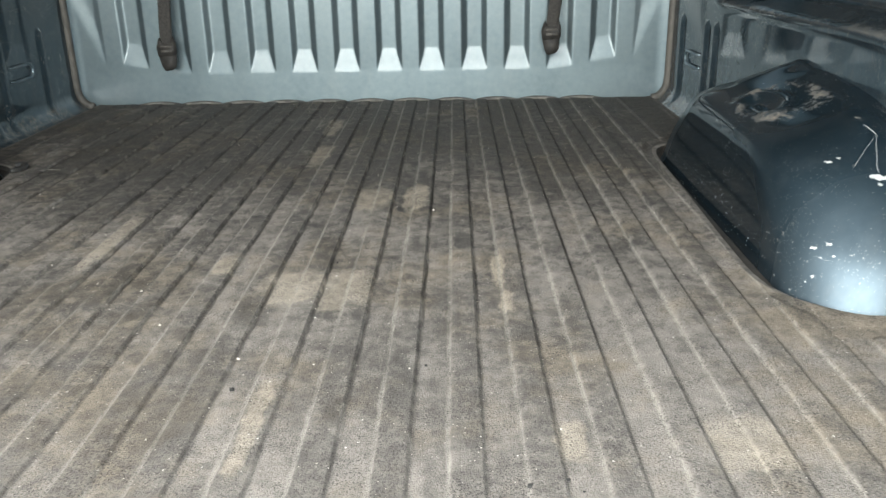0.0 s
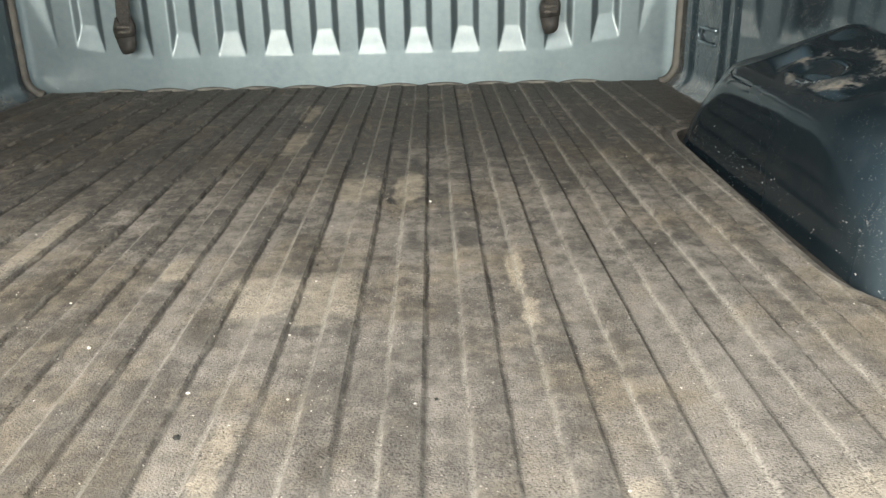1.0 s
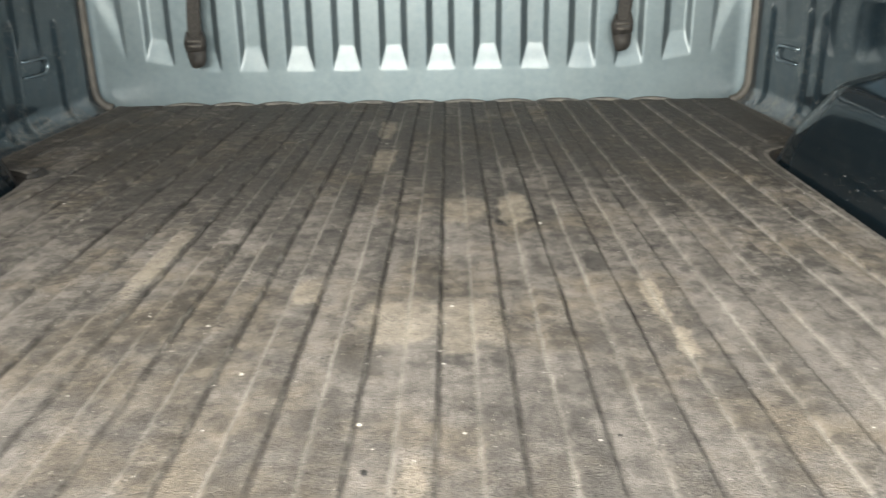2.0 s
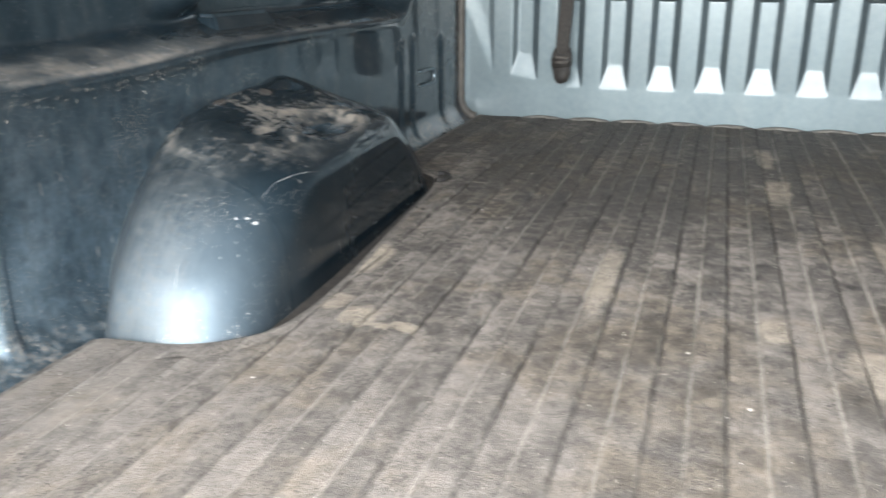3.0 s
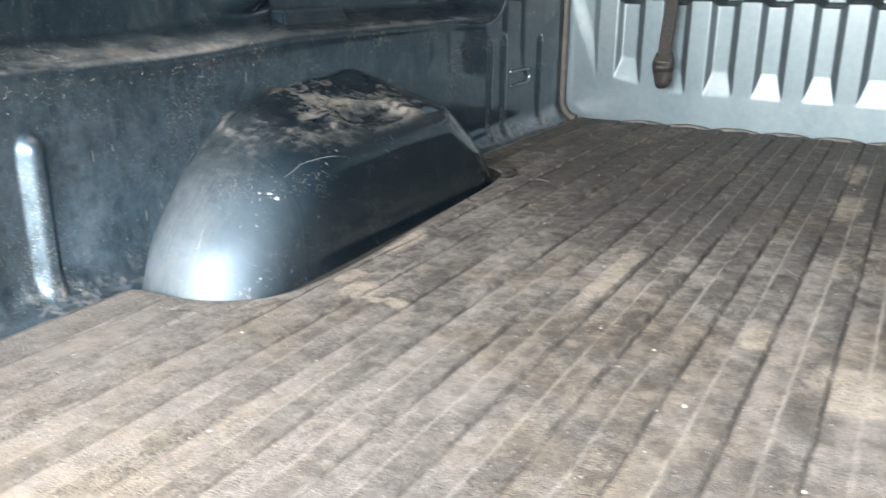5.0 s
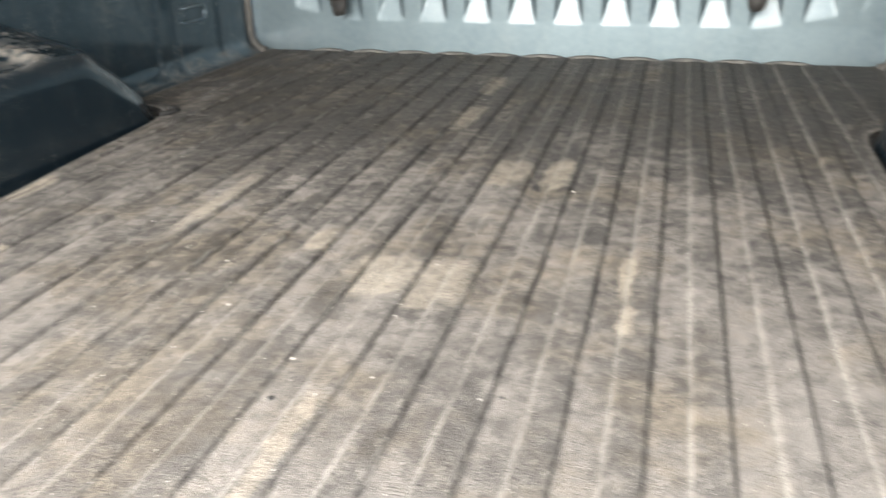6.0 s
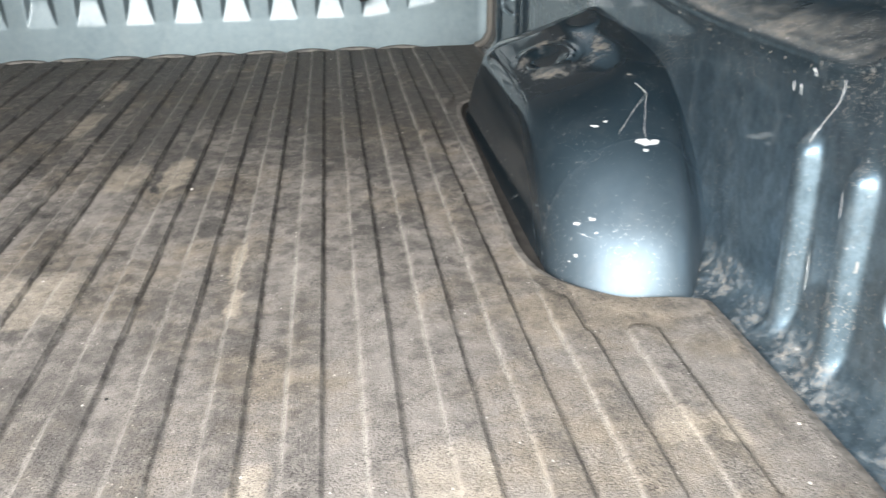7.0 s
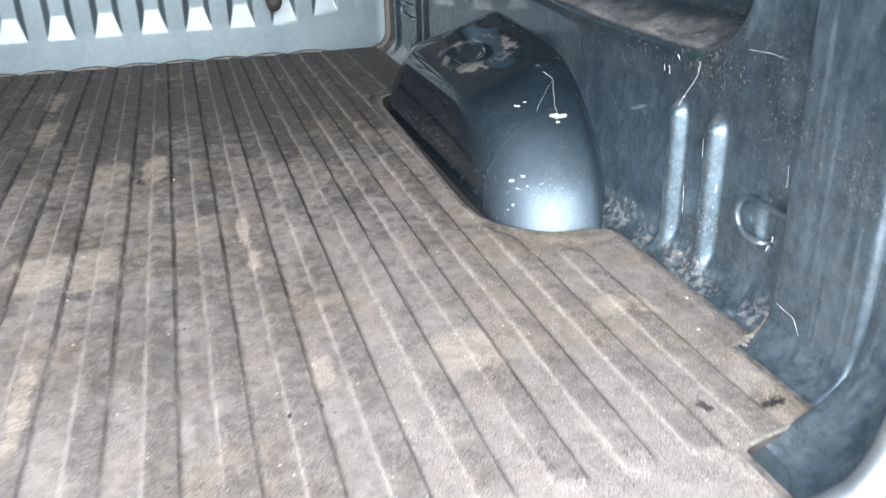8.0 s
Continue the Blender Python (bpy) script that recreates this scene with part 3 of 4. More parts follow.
def flute(x, z):
    """How deep the front panel is pressed in at a place: straight-sided channels between flat ribs, each with a sloping foot."""
    t = abs(x - CX)
    foot = 0.068 + 0.026 * smooth(0.42, 0.62, t)      # the outer channels end higher
    ends = (z - foot) / 0.052
    if t < 0.6:
        c = abs((x - CX) / 0.1 - math.floor((x - CX) / 0.1) - 0.5) * 0.1
        side = (0.0305 - c) / 0.0145
    else:                                           # beyond the last rib a wedge that widens upwards
        side = min((t - 0.6195) / 0.0145, (0.626 + 0.42 * max(0.0, z - 0.095) - t) / 0.036)
    return (0.0105 if t < 0.6 else 0.003) * bent(min(side, ends))


def front_panel():
    half = 0.722
    xs = spread(CX - half, CX + half, 0.0025)
    zs = [-0.012, -0.004, 0.002] + spread(0.008, 0.24, 0.004) + spread(0.242, 0.30, 0.002) + [0.32, 0.33, 0.345, 0.36]
    rows = []
    for z in zs:
        row = []
        for x in xs:
            edge = half - abs(x - CX)
            d = -flute(x, z) + max(0.0, 0.05 - edge) ** 2 * 6
            brow = 0.263 - 0.9 * flute(x, 0.24)                             # the ribs reach higher than the channels
            d += 0.035 * max(0.0, 0.074 - z)                                # the band below leans out to the floor
            d -= 0.080 * smooth(brow, brow + 0.008, z)                      # dark gap under the rail
            d += 0.110 * smooth(0.281, 0.286, z)
            row.append((x, FRONT + 0.014 - d, z))
        rows.append(row)
    wall = tagged(finish("wall_front", sheet(rows), PAINT_PANEL), "fluted teal-blue painted steel front panel of the bed", "wall", kind="structure")
    m = wall.modifiers.new("thickness", "SOLIDIFY")
    m.thickness, m.offset = 0.0015, 1
    return wall


wall_front = front_panel()


def corner_seal(sign):
    """Brown sealing strip down a front corner, turning in along the floor."""
    x = (LEFT if sign < 0 else RIGHT) - sign * 0.004
    path = [(x, FRONT - 0.016, z) for z in (0.36, 0.3, 0.15, 0.06)]
    path += [(x - sign * 0.035 * (1 - math.cos(radians(a))), FRONT - 0.016, 0.045 - 0.045 * math.sin(radians(a))) for a in (15, 30, 45, 60, 75, 90)]
    return tagged(finish("trim", sweep(path, disc(0.009, 10)), SEAL), "dusty brown sealant bead down the front corner", "trim", kind="structure")


corner_seal(-1)
corner_seal(1)


# ---- wheel arches ----
def wheel_arch(xw, inward, y0, y1, wide, taper, dish, mat, label):
    """Pressed wheel housing: steep rounded tail, long crown, sloping inner side with a rolled shoulder and an oval boss on top."""
    H, n = 0.178, (y1 - y0) / 0.74
    back = [(0, -0.002), (0.1, 0.004), (0.2, 0.0115), (0.30, 0.021), (0.45, 0.041), (0.60, 0.069), (0.73, 0.100), (0.84, 0.135), (0.92, 0.175), (0.97, 0.235), (1.0, 0.36)]
    front = [(0, 0.74), (0.14, 0.72), (0.28, 0.692), (0.46, 0.645), (0.62, 0.595), (0.76, 0.572), (0.87, 0.542), (0.94, 0.512), (0.98, 0.485), (1.0, 0.45)]
    # section: a steep flat side, a tight rolled shoulder, a gently rising crown
    foot_w, knee, radius = Vector((wide - 0.006, 0.0)), Vector((wide - 0.009, 0.126)), 0.028
    up_side, up_crown = (foot_w - knee).normalized(), (Vector((0.0, H)) - knee).normalized()
    turn = math.acos(up_side.dot(up_crown))
    reach = radius / math.tan(turn / 2)
    hub = knee + (up_side + up_crown).normalized() * radius / math.sin(turn / 2)
    a0, a1 = knee + up_side * reach, knee + up_crown * reach
    section = [foot_w.lerp(a0, i / 16) for i in range(16)]
    for i in range(15):
        spoke = (a0 - hub).lerp(a1 - hub, i / 14).normalized()
        section.append(hub + spoke * radius)
    section += [a1.lerp(Vector((0.0, H)), (i / 18) ** 0.85) for i in range(1, 19)]
    rows = []
    for w, z in section:
        h = min(1.0, z / H)
        b, f = table(back, h), table(front, h)
        r = min(0.085 + 0.05 * h, 0.9 * w, 0.4 * (f - b))
        rx = min(r + 0.02 * h, 0.95 * w)
        pts = [(w - rx) * k / 14 for k in range(14)]
        line = [(x, b) for x in pts]
        line += [(w - rx + rx * math.sin(radians(a)), b + r - r * math.cos(radians(a))) for a in range(0, 91, 6)]
        q = min(0.115 - 0.04 * h, 0.9 * w, 0.45 * (f - b))
        line += [(w, b + r + (f - b - r - q) * k / 46) for k in range(1, 46)]
        line += [(w - q + q * math.cos(radians(a)), f - q + q * math.sin(radians(a))) for a in range(0, 91, 8)]
        line += [((w - q) * (1 - k / 12), f) for k in range(1, 13)]
        row = []
        for x, k in line:
            past = k - 0.16
            x *= 1 - (taper + 0.12 * h) * 0.5 * (past + math.sqrt(past * past + 0.012))
            lag = 0.060 * (1 - smooth(0.0, 0.050, x)) * smooth(0.5, 0.05, k)
            row.append((xw + inward * x, y0 + (k + lag) * n, -0.009 + (H + 0.009) * h))
        rows.append(row)
    bm = sheet(rows)
    inner = [v for v in bm.verts if not v.is_boundary]
    tail_half = [v for v in inner if v.co.y < y0 + 0.30 and v.co.z > 0.05]
    for k in range(34):
        bmesh.ops.smooth_vert(bm, verts=tail_half if k < 26 else inner, factor=0.5, use_axis_x=True, use_axis_y=True, use_axis_z=True)
    for v in inner:
        h = (v.co.z + 0.009) / (H + 0.009)
        rim = math.hypot((v.co.y - dish[1]) / dish[3], (v.co.x - dish[0]) / dish[2])
        up = 0.004 * math.exp(-((rim - 1.0) / 0.2) ** 2) - 0.006 * smooth(0.95, 0.6, rim)
        up += 0.008 * smooth(0.04, 0.0, abs(v.co.x - xw)) * math.exp(-((v.co.y - y0 - 0.45 * n) / 0.04) ** 2)
        v.co.z += up * smooth(0.6, 0.8, h)
    ob = finish("wheel_arch", bm, mat)
    return tagged(ob, label, "wheel arch", "wheel arches of the bed")


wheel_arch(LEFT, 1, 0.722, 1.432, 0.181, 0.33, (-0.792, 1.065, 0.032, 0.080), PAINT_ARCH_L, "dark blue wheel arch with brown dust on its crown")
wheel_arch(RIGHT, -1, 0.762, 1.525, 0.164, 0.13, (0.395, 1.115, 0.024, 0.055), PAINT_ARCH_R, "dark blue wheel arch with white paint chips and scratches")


# ---- rubber mat ----
def mat_edges(y):
    """Left and right edge of the mat at y."""
    def cut(k, n):
        plan = [(-0.02, 0.02), (-0.008, 0.05), (-0.003, 0.095), (0.006, 0.120), (0.024, 0.146), (0.05, 0.168), (0.085, 0.181), (0.145, 0.185), (0.43, 0.174), (0.60, 0.168), (0.66, 0.162), (0.70, 0.148), (0.725, 0.115), (0.745, 0.06), (0.755, 0.0)]
        return table(plan, k * 0.74 / n) if -0.02 <= k * 0.74 / n <= 0.755 else 0.0
    by_left, by_right = cut(y - 0.722, 0.71), cut(y - 0.762, 0.763)
    left = LEFT + max(0.041, by_left + (0.010 - 0.05 * max(0.0, y - 0.93)) * smooth(0.08, 0.17, by_left))
    right = RIGHT - max(0.033, by_right - 0.0115 * smooth(0.05, 0.14, by_right))
    left += 0.026 * smooth(0.461, 0.451, y) + 0.085 * smooth(0.352, 0.336, y)
    right -= 0.024 * smooth(0.481, 0.471, y) + 0.083 * smooth(0.366, 0.342, y)
    return left, right


def rubber_mat():
    base = GROOVE - 20 * PITCH
    xs = []
    for k in range(40):
        x = base + k * PITCH
        for d in (-0.0290, -0.0277, -0.0266, -0.0256, -0.0246, -0.0215, -0.0140, -0.0075, -0.0045, -0.0034, -0.0024, -0.0014, -0.0004, 0.0035, 0.0125, 0.0205):
            if LEFT < x + d < RIGHT:
                xs.append(x + d)
    ys = sorted(set([round(v, 4) for v in spread(0.16, 0.33, 0.02) + spread(0.33, 0.37, 0.003) + spread(0.37, 0.455, 0.02) + spread(0.455, 0.49, 0.003)
                     + spread(0.49, 0.69, 0.01) + spread(0.69, 0.72, 0.003) + spread(0.72, 0.82, 0.005) + spread(0.82, 1.36, 0.02) + spread(1.36, 1.56, 0.006) + spread(1.56, 1.96, 0.02) + spread(1.96, 2.0, 0.008)]))

    def top(x, y):
        l, r = mat_edges(y)
        gap = min(x - l, r - x)
        for dy in (-0.03, 0.03):
            l2, r2 = mat_edges(y + dy)
            gap = min(gap, max(-0.01, min(x - l2, r2 - x)) + 0.012)
        ph = ((x - GROOVE) / PITCH) % 1.0          # the raised ribs lie between 0.5 and 1
        raised = smooth(0.500, 0.545, ph) * (1 - smooth(0.940, 0.985, ph))
        finger = smooth(0.020, 0.028, gap) * smooth(-0.003, 0.010, y - 0.341 - 0.013 * (1 - math.sqrt(max(0.0, 1 - ((min(max(ph, 0.52), 0.96) - 0.74) / 0.23) ** 2)))) * smooth(1.990, 1.982, y)
        if (x > 0.335 or x < -0.742) and 0.5 < y < 1.5:
            finger *= smooth(-0.003, 0.003, FINGER_END - 0.013 * (1 - math.sqrt(max(0.0, 1 - ((min(max(ph, 0.52), 0.96) - 0.74) / 0.23) ** 2))) - y)
        finger *= smooth(0.400, 0.395, x) * smooth(-0.815, -0.810, x)
        rim = 0.0012 * smooth(0.016, 0.0125, gap)
        wave = 0.0008 * noise.noise(Vector((x * 6, y * 4, 0))) + 0.0005 * noise.noise(Vector((x * 20, y * 9, 3)))
        return (0.0021 + 0.0019 * smooth(0.45, 0.95, y)) * raised * finger + rim + wave

    SLOPE = [(0.0, 0.0018), (0.0034, 0.0009), (0.0062, 0.0003), (0.0078, 0.0)]
    bm = bmesh.new()
    grid = []
    for y in ys:
        l, r = mat_edges(y)
        cols = [min(max(x, l + 0.0080), r - 0.0080) for x in xs]
        row = [bm.verts.new((x, y, top(x, y))) for x in cols]
        # the sides slope down to the steel
        low, high = row[0].co.z, row[-1].co.z
        row = [bm.verts.new((l + a, y, low - c)) for a, c in SLOPE] + row + [bm.verts.new((r - a, y, high - c)) for a, c in reversed(SLOPE)]
        grid.append(row)
    for a, c in zip(grid, grid[1:]):
        for i in range(len(a) - 1):
            face = bm.faces.new((a[i], a[i + 1], c[i + 1], c[i]))
            face.material_index = 2 if min(i, len(a) - 2 - i) < 3 else 0
    # the cut edge, down to the steel
    rim = [row[0] for row in grid] + grid[-1][1:] + [row[-1] for row in reversed(grid[:-1])] + list(reversed(grid[0][1:-1]))
    down = [bm.verts.new((v.co.x, v.co.y, -0.0085)) for v in rim]
    for i in range(len(rim)):
        j = (i + 1) % len(rim)
        bm.faces.new((rim[i], rim[j], down[j], down[i]))
    bmesh.ops.remove_doubles(bm, verts=bm.verts, dist=0.00005)
    bmesh.ops.dissolve_degenerate(bm, edges=bm.edges, dist=0.00005)
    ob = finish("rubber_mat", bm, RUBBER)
    ob.data.set_sharp_from_angle(angle=radians(40))
    ob.data.materials.append(NEAR_BLACK)                 # cut edge in near black, the shadow below the mat's rim
    ob.data.materials.append(MAT_EDGE)              # its slope holds less dust
    for face in ob.data.polygons:
        if abs(face.normal.z) < 0.4 and min(ob.data.vertices[i].co.z for i in face.vertices) < -0.007:
            face.material_index = 1
    mat = tagged(ob, "worn dusty grey ribbed rubber mat covering the bed floor", "mat")
    # wavy front lip, one tab under each channel of the panel
    for k in range(-5, 6):
        xc = CX + 0.1 * k
        rows = []
        for i in range(13):
            u = -1 + i / 6
            h = 0.005 * (1 - u * u) + 0.0005
            x = xc + 0.046 * u
            rows.append([(x, 1.992, -0.004), (x, 1.994, h * 0.8), (x, 1.998, h), (x, 2.006, h), (x, 2.008, -0.004)])
        part("lip", sheet(rows), LIP, mat)
    return mat


mat_on_floor = rubber_mat()


# ---- straps ----
def strap(x, z, lean, label):
    """Webbing strap that hangs down the panel with a plastic side buckle at its end."""
    root = new("strap")
    root.location = (x, 1.975, z)
    bpy.context.view_layer.update()
    y = 1.974
    rows = []
    for zz in spread(z + 0.055, 0.358, 0.02):
        sway = lean * (zz - z) + 0.002 * math.sin(zz * 30)
        rows.append([(x + sway - 0.014, y, zz), (x + sway - 0.006, y - 0.001, zz), (x + sway + 0.006, y - 0.001, zz), (x + sway + 0.014, y, zz),
                     (x + sway + 0.014, y + 0.0025, zz), (x + sway - 0.014, y + 0.0025, zz), (x + sway - 0.014, y, zz)])
    part("webbing", sheet(rows), WEB, root)
    def plate(outline, y0, y1, bevel):
        bm = bmesh.new()
        face = bm.faces.new([bm.verts.new((x + a, y0, z + c)) for a, c in outline])
        made = bmesh.ops.extrude_face_region(bm, geom=[face])
        bmesh.ops.translate(bm, verts=[v for v in made["geom"] if isinstance(v, bmesh.types.BMVert)], vec=(0, y1 - y0, 0))
        bmesh.ops.bevel(bm, geom=bm.edges[:], offset=bevel, segments=2, affect="EDGES")
        return bm
    part("buckle", plate([(-0.015, 0.074), (-0.010, 0.060), (0.010, 0.060), (0.015, 0.076), (0.021, 0.058), (0.020, 0.034), (-0.020, 0.030), (-0.023, 0.050)], y - 0.010, y + 0.004, 0.0018), BUCKLE, root)
    part("tongue", plate([(-0.022, 0.036), (0.019, 0.038), (0.018, 0.012), (0.012, 0.001), (-0.008, -0.004), (-0.014, 0.004)], y - 0.007, y + 0.004, 0.0022), BUCKLE, root)
    for high in (0.040, 0.050):
        bm = bmesh.new()
        box(bm, (x - 0.013, y - 0.0128, z + high), (x + 0.013, y - 0.009, z + high + 0.005), 0.0012)
        part("bar", bm, STRAP_BAR, root)
    return tagged(root, label, "strap", "straps on the front panel")


strap(-0.670, 0.085, 0.02, "dark brown webbing strap with a buckle on the panel")
strap(0.213, 0.108, 0.06, "dark webbing strap with a plastic buckle on the panel")


# ---- tie-down rings ----
def ring(xw, inward, y_end, y_round, z0, z1, label, thick=0.0028, out=0.006, short=0.0):
    """Bent steel rod: two legs out of the wall, joined by a half round."""
    zc, r = (z0 + z1) / 2, (z1 - z0) / 2
    d = 1 if y_round > y_end else -1
    ym = y_round - d * r
    path = [(xw - inward * 0.006, y_end, z1), (xw + inward * out * 0.7, y_end, z1), (xw + inward * out, y_end + d * 0.004, z1)]
    path += [(xw + inward * out, ym + d * r * math.sin(radians(a)), zc + r * math.cos(radians(a))) for a in range(0, 181, 15)]
    path += [(xw + inward * out, y_end + d * (0.004 + short), z0), (xw + inward * out * 0.7, y_end + d * short, z0), (xw - inward * 0.006, y_end + d * short, z0)]
    return tagged(finish("tie_down_ring", sweep(path, disc(thick, 10)), STEEL), label, "tie-down ring", "tie-down rings on the bed sides")


ring(LEFT, 1, 1.705, 1.790, 0.100, 0.128, "painted steel tie-down ring near the front panel")
ring(RIGHT, -1, 1.752, 1.842, 0.099, 0.126, "painted steel tie-down ring near the front panel")
ring(LEFT, 1, 0.490, 0.530, 0.054, 0.090, "scuffed steel tie-down ring near the tail", 0.0034, 0.008, 0.018)
ring(RIGHT, -1, 0.488, 0.560, 0.070, 0.108, "scuffed steel tie-down ring near the tail", 0.0034, 0.008, 0.034)


bm = bmesh.new()
box(bm, (-0.966, 1.055, 0.228), (-0.926, 1.215, 0.266), 0.004)
for v in bm.verts:
    if v.co.z > 0.25:
        v.co.y += 0.012 if v.co.y < 1.1 else -0.012
        v.co.x -= 0.012 if v.co.x > -0.94 else 0.0
tagged(finish("bracket", bm, PAINT_WALL, soft=False), "dark blue pressed steel bracket on the pocket ledge", "bracket")


# ---- canopy over the bed, and the ground outside ----
def slab(name, lo, hi, mat, label, category):
    bm = bmesh.new()
    box(bm, lo, hi)
    return tagged(finish(name, bm, mat, soft=False), label, category, kind="structure")


slab("ceiling", (CX - 0.80, 0.20, 1.00), (CX + 0.80, 2.1, 1.03), HEADLINER, "dark lining of the canopy roof", "ceiling")
slab("canopy_side", (CX - 0.80, 0.20, 0.49), (CX - 0.77, 2.1, 1.00), HEADLINER, "dark lining of the canopy side", "wall")
slab("canopy_side", (CX + 0.77, 0.20, 0.49), (CX + 0.80, 2.1, 1.00), HEADLINER, "dark lining of the canopy side", "wall")
# never in view; starts low so that the arches reflect something dark
slab("canopy_front", (CX - 0.77, 2.02, 0.36), (CX + 0.77, 2.1, 1.00), HEADLINER, "dark lining of the canopy front", "wall")
slab("trim", (0.30, 0.145, -0.030), (RIGHT + 0.05, 0.40, -0.0075), PAINT_SILL, "teal-blue painted steel sill at the tail", "trim")
slab("trim", (LEFT - 0.05, 0.145, -0.030), (-0.72, 0.40, -0.0075), PAINT_SILL, "teal-blue painted steel sill at the tail", "trim")


def tail_edge(sign):
    """Rolled steel edge at the tail: along the sill, then up the post in a wide bend."""
    places = [(0.20, -0.007), (0.16, -0.003), (0.131, 0.002), (0.108, 0.011), (0.094, 0.030), (0.087, 0.052), (0.080, 0.085), (0.073, 0.13), (0.066, 0.25), (0.060, 0.45)]
    bend = [[(v, places[n][k]) for n, v in enumerate(spread(0, 9, 1))] for k in (0, 1)]
    path = [(RIGHT + 0.004 - table(bend[0], v) if sign > 0 else LEFT - 0.004 + table(bend[0], v), 0.270, table(bend[1], v)) for v in spread(0, 9, 0.2)]
    return tagged(finish("trim", sweep(path, disc(0.0125, 16)), PAINT_EDGE), "pale rolled steel edge at the tail", "trim", kind="structure")


tail_edge(1)
tail_edge(-1)
slab("ground", (-200, -200, -0.85), (200, 200, -0.75), GROUND, "pale concrete ground behind the truck", "ground")


# ---- marks on the paint, grit on the mat, small debris ----
from mathutils.bvhtree import BVHTree

CHIP = plain("bare_primer", (0.30, 0.32, 0.32), (0.55, 0.57, 0.57), 0.6, scale=200)
STRAW = plain("dry_straw", (0.09, 0.085, 0.075), (0.30, 0.28, 0.24), 0.85, scale=90)
STONE = plain("pale_grit", (0.35, 0.32, 0.27), (0.7, 0.67, 0.6), 0.85, scale=70)
TAR = plain("black_grit", (0.012, 0.012, 0.012), (0.03, 0.028, 0.026), 0.8, scale=70)


def laid_on(ob):
    """The surface of an object, to lay marks on."""
    return BVHTree.FromObject(ob, bpy.context.evaluated_depsgraph_get())


def scratch(tree, places, wide, parent, label=""):
    """A thin raised line of bare primer along a surface."""
    steps = []
    for a, c in zip(places, places[1:]):
        steps += [Vector(a).lerp(Vector(c), i / 6) for i in range(6)]
    steps.append(Vector(places[-1]))
    rows = []
    for i, p in enumerate(steps):
        q, nrm, _, _ = tree.find_nearest(p)
        if nrm.y > 0.2 or nrm.z < -0.3:
            nrm = -nrm
        along = (steps[min(i + 1, len(steps) - 1)] - steps[max(i - 1, 0)]).normalized()
        side = along.cross(nrm).normalized()
        w = 0.36 * wide * (0.4 + 0.8 * random.random()) * (0.3 if i in (0, len(steps) - 1) else 1)
        q = q + side * wide * random.uniform(-0.6, 0.6)
        rows.append([q - side * w - nrm * 0.001, q - side * w * 0.7 + nrm * 0.0004, q + side * w * 0.7 + nrm * 0.0004, q + side * w - nrm * 0.001])
    return part("scratch", sheet(rows), CHIP, parent, label)


def chip(tree, place, size, parent):
    """A ragged flake of bare primer."""
    q, nrm, _, _ = tree.find_nearest(Vector(place))
    if nrm.y > 0.2 or nrm.z < -0.3:
        nrm = -nrm
    side = nrm.cross(Vector((0, 0, 1))).normalized()
    up = nrm.cross(side)
    bm = bmesh.new()
    mid = bm.verts.new(q + nrm * 0.0006)
    ring_ = []
    for i in range(11):
        a = 2 * math.pi * i / 11
        r = 0.8 * size * random.uniform(0.35, 1.35)
        p, _, _, _ = tree.find_nearest(q + side * r * math.cos(a) + up * r * 0.6 * math.sin(a))
        ring_.append(bm.verts.new(p + nrm * 0.0003))
    for i in range(11):
        bm.faces.new((mid, ring_[i], ring_[(i + 1) % 11]))
    return part("paint_chip", bm, CHIP, parent)


bpy.context.view_layer.update()
arch_left, arch_right = bpy.data.objects["wheel_arch"], bpy.data.objects["wheel_arch.001"]
on_left, on_right, on_wall = laid_on(arch_left), laid_on(arch_right), laid_on(wall_right)
scratch(on_right, [(0.443, 0.932, 0.162), (0.453, 0.917, 0.150), (0.438, 0.874, 0.136), (0.435, 0.860, 0.127)], 0.0006, arch_right)
scratch(on_right, [(0.453, 0.917, 0.150), (0.430, 0.892, 0.142), (0.406, 0.865, 0.132)], 0.0005, arch_right)
for place, size in (((0.434, 0.854, 0.123), 0.0105), ((0.443, 0.854, 0.124), 0.006), ((0.426, 0.855, 0.124), 0.005), ((0.430, 0.846, 0.117), 0.0045), ((0.384, 0.885, 0.137), 0.005), ((0.397, 0.886, 0.141), 0.0035), ((0.345, 0.814, 0.058), 0.005),
                    ((0.358, 0.808, 0.066), 0.0042), ((0.363, 0.798, 0.054), 0.0026), ((0.342, 0.802, 0.028), 0.004), ((0.349, 0.805, 0.050), 0.002), ((0.336, 0.806, 0.020), 0.002),
                    ((0.328, 1.093, 0.023), 0.0024), ((0.328, 1.07, 0.033), 0.0016), ((0.332, 1.201, 0.032), 0.0024), ((0.337, 1.031, 0.097), 0.0018), ((0.323, 0.89, 0.043), 0.002),
                    ((0.324, 0.95, 0.015), 0.0016), ((0.325, 1.0, 0.012), 0.002), ((0.326, 1.04, 0.018), 0.0014)):
    chip(on_right, place, size, arch_right)
scratch(on_right, [(0.345, 0.812, 0.048), (0.362, 0.798, 0.046)], 0.0005, arch_right)
scratch(on_wall, [(0.489, 0.653, 0.213), (0.490, 0.658, 0.196), (0.489, 0.678, 0.171), (0.482, 0.674, 0.159)], 0.0006, wall_right)
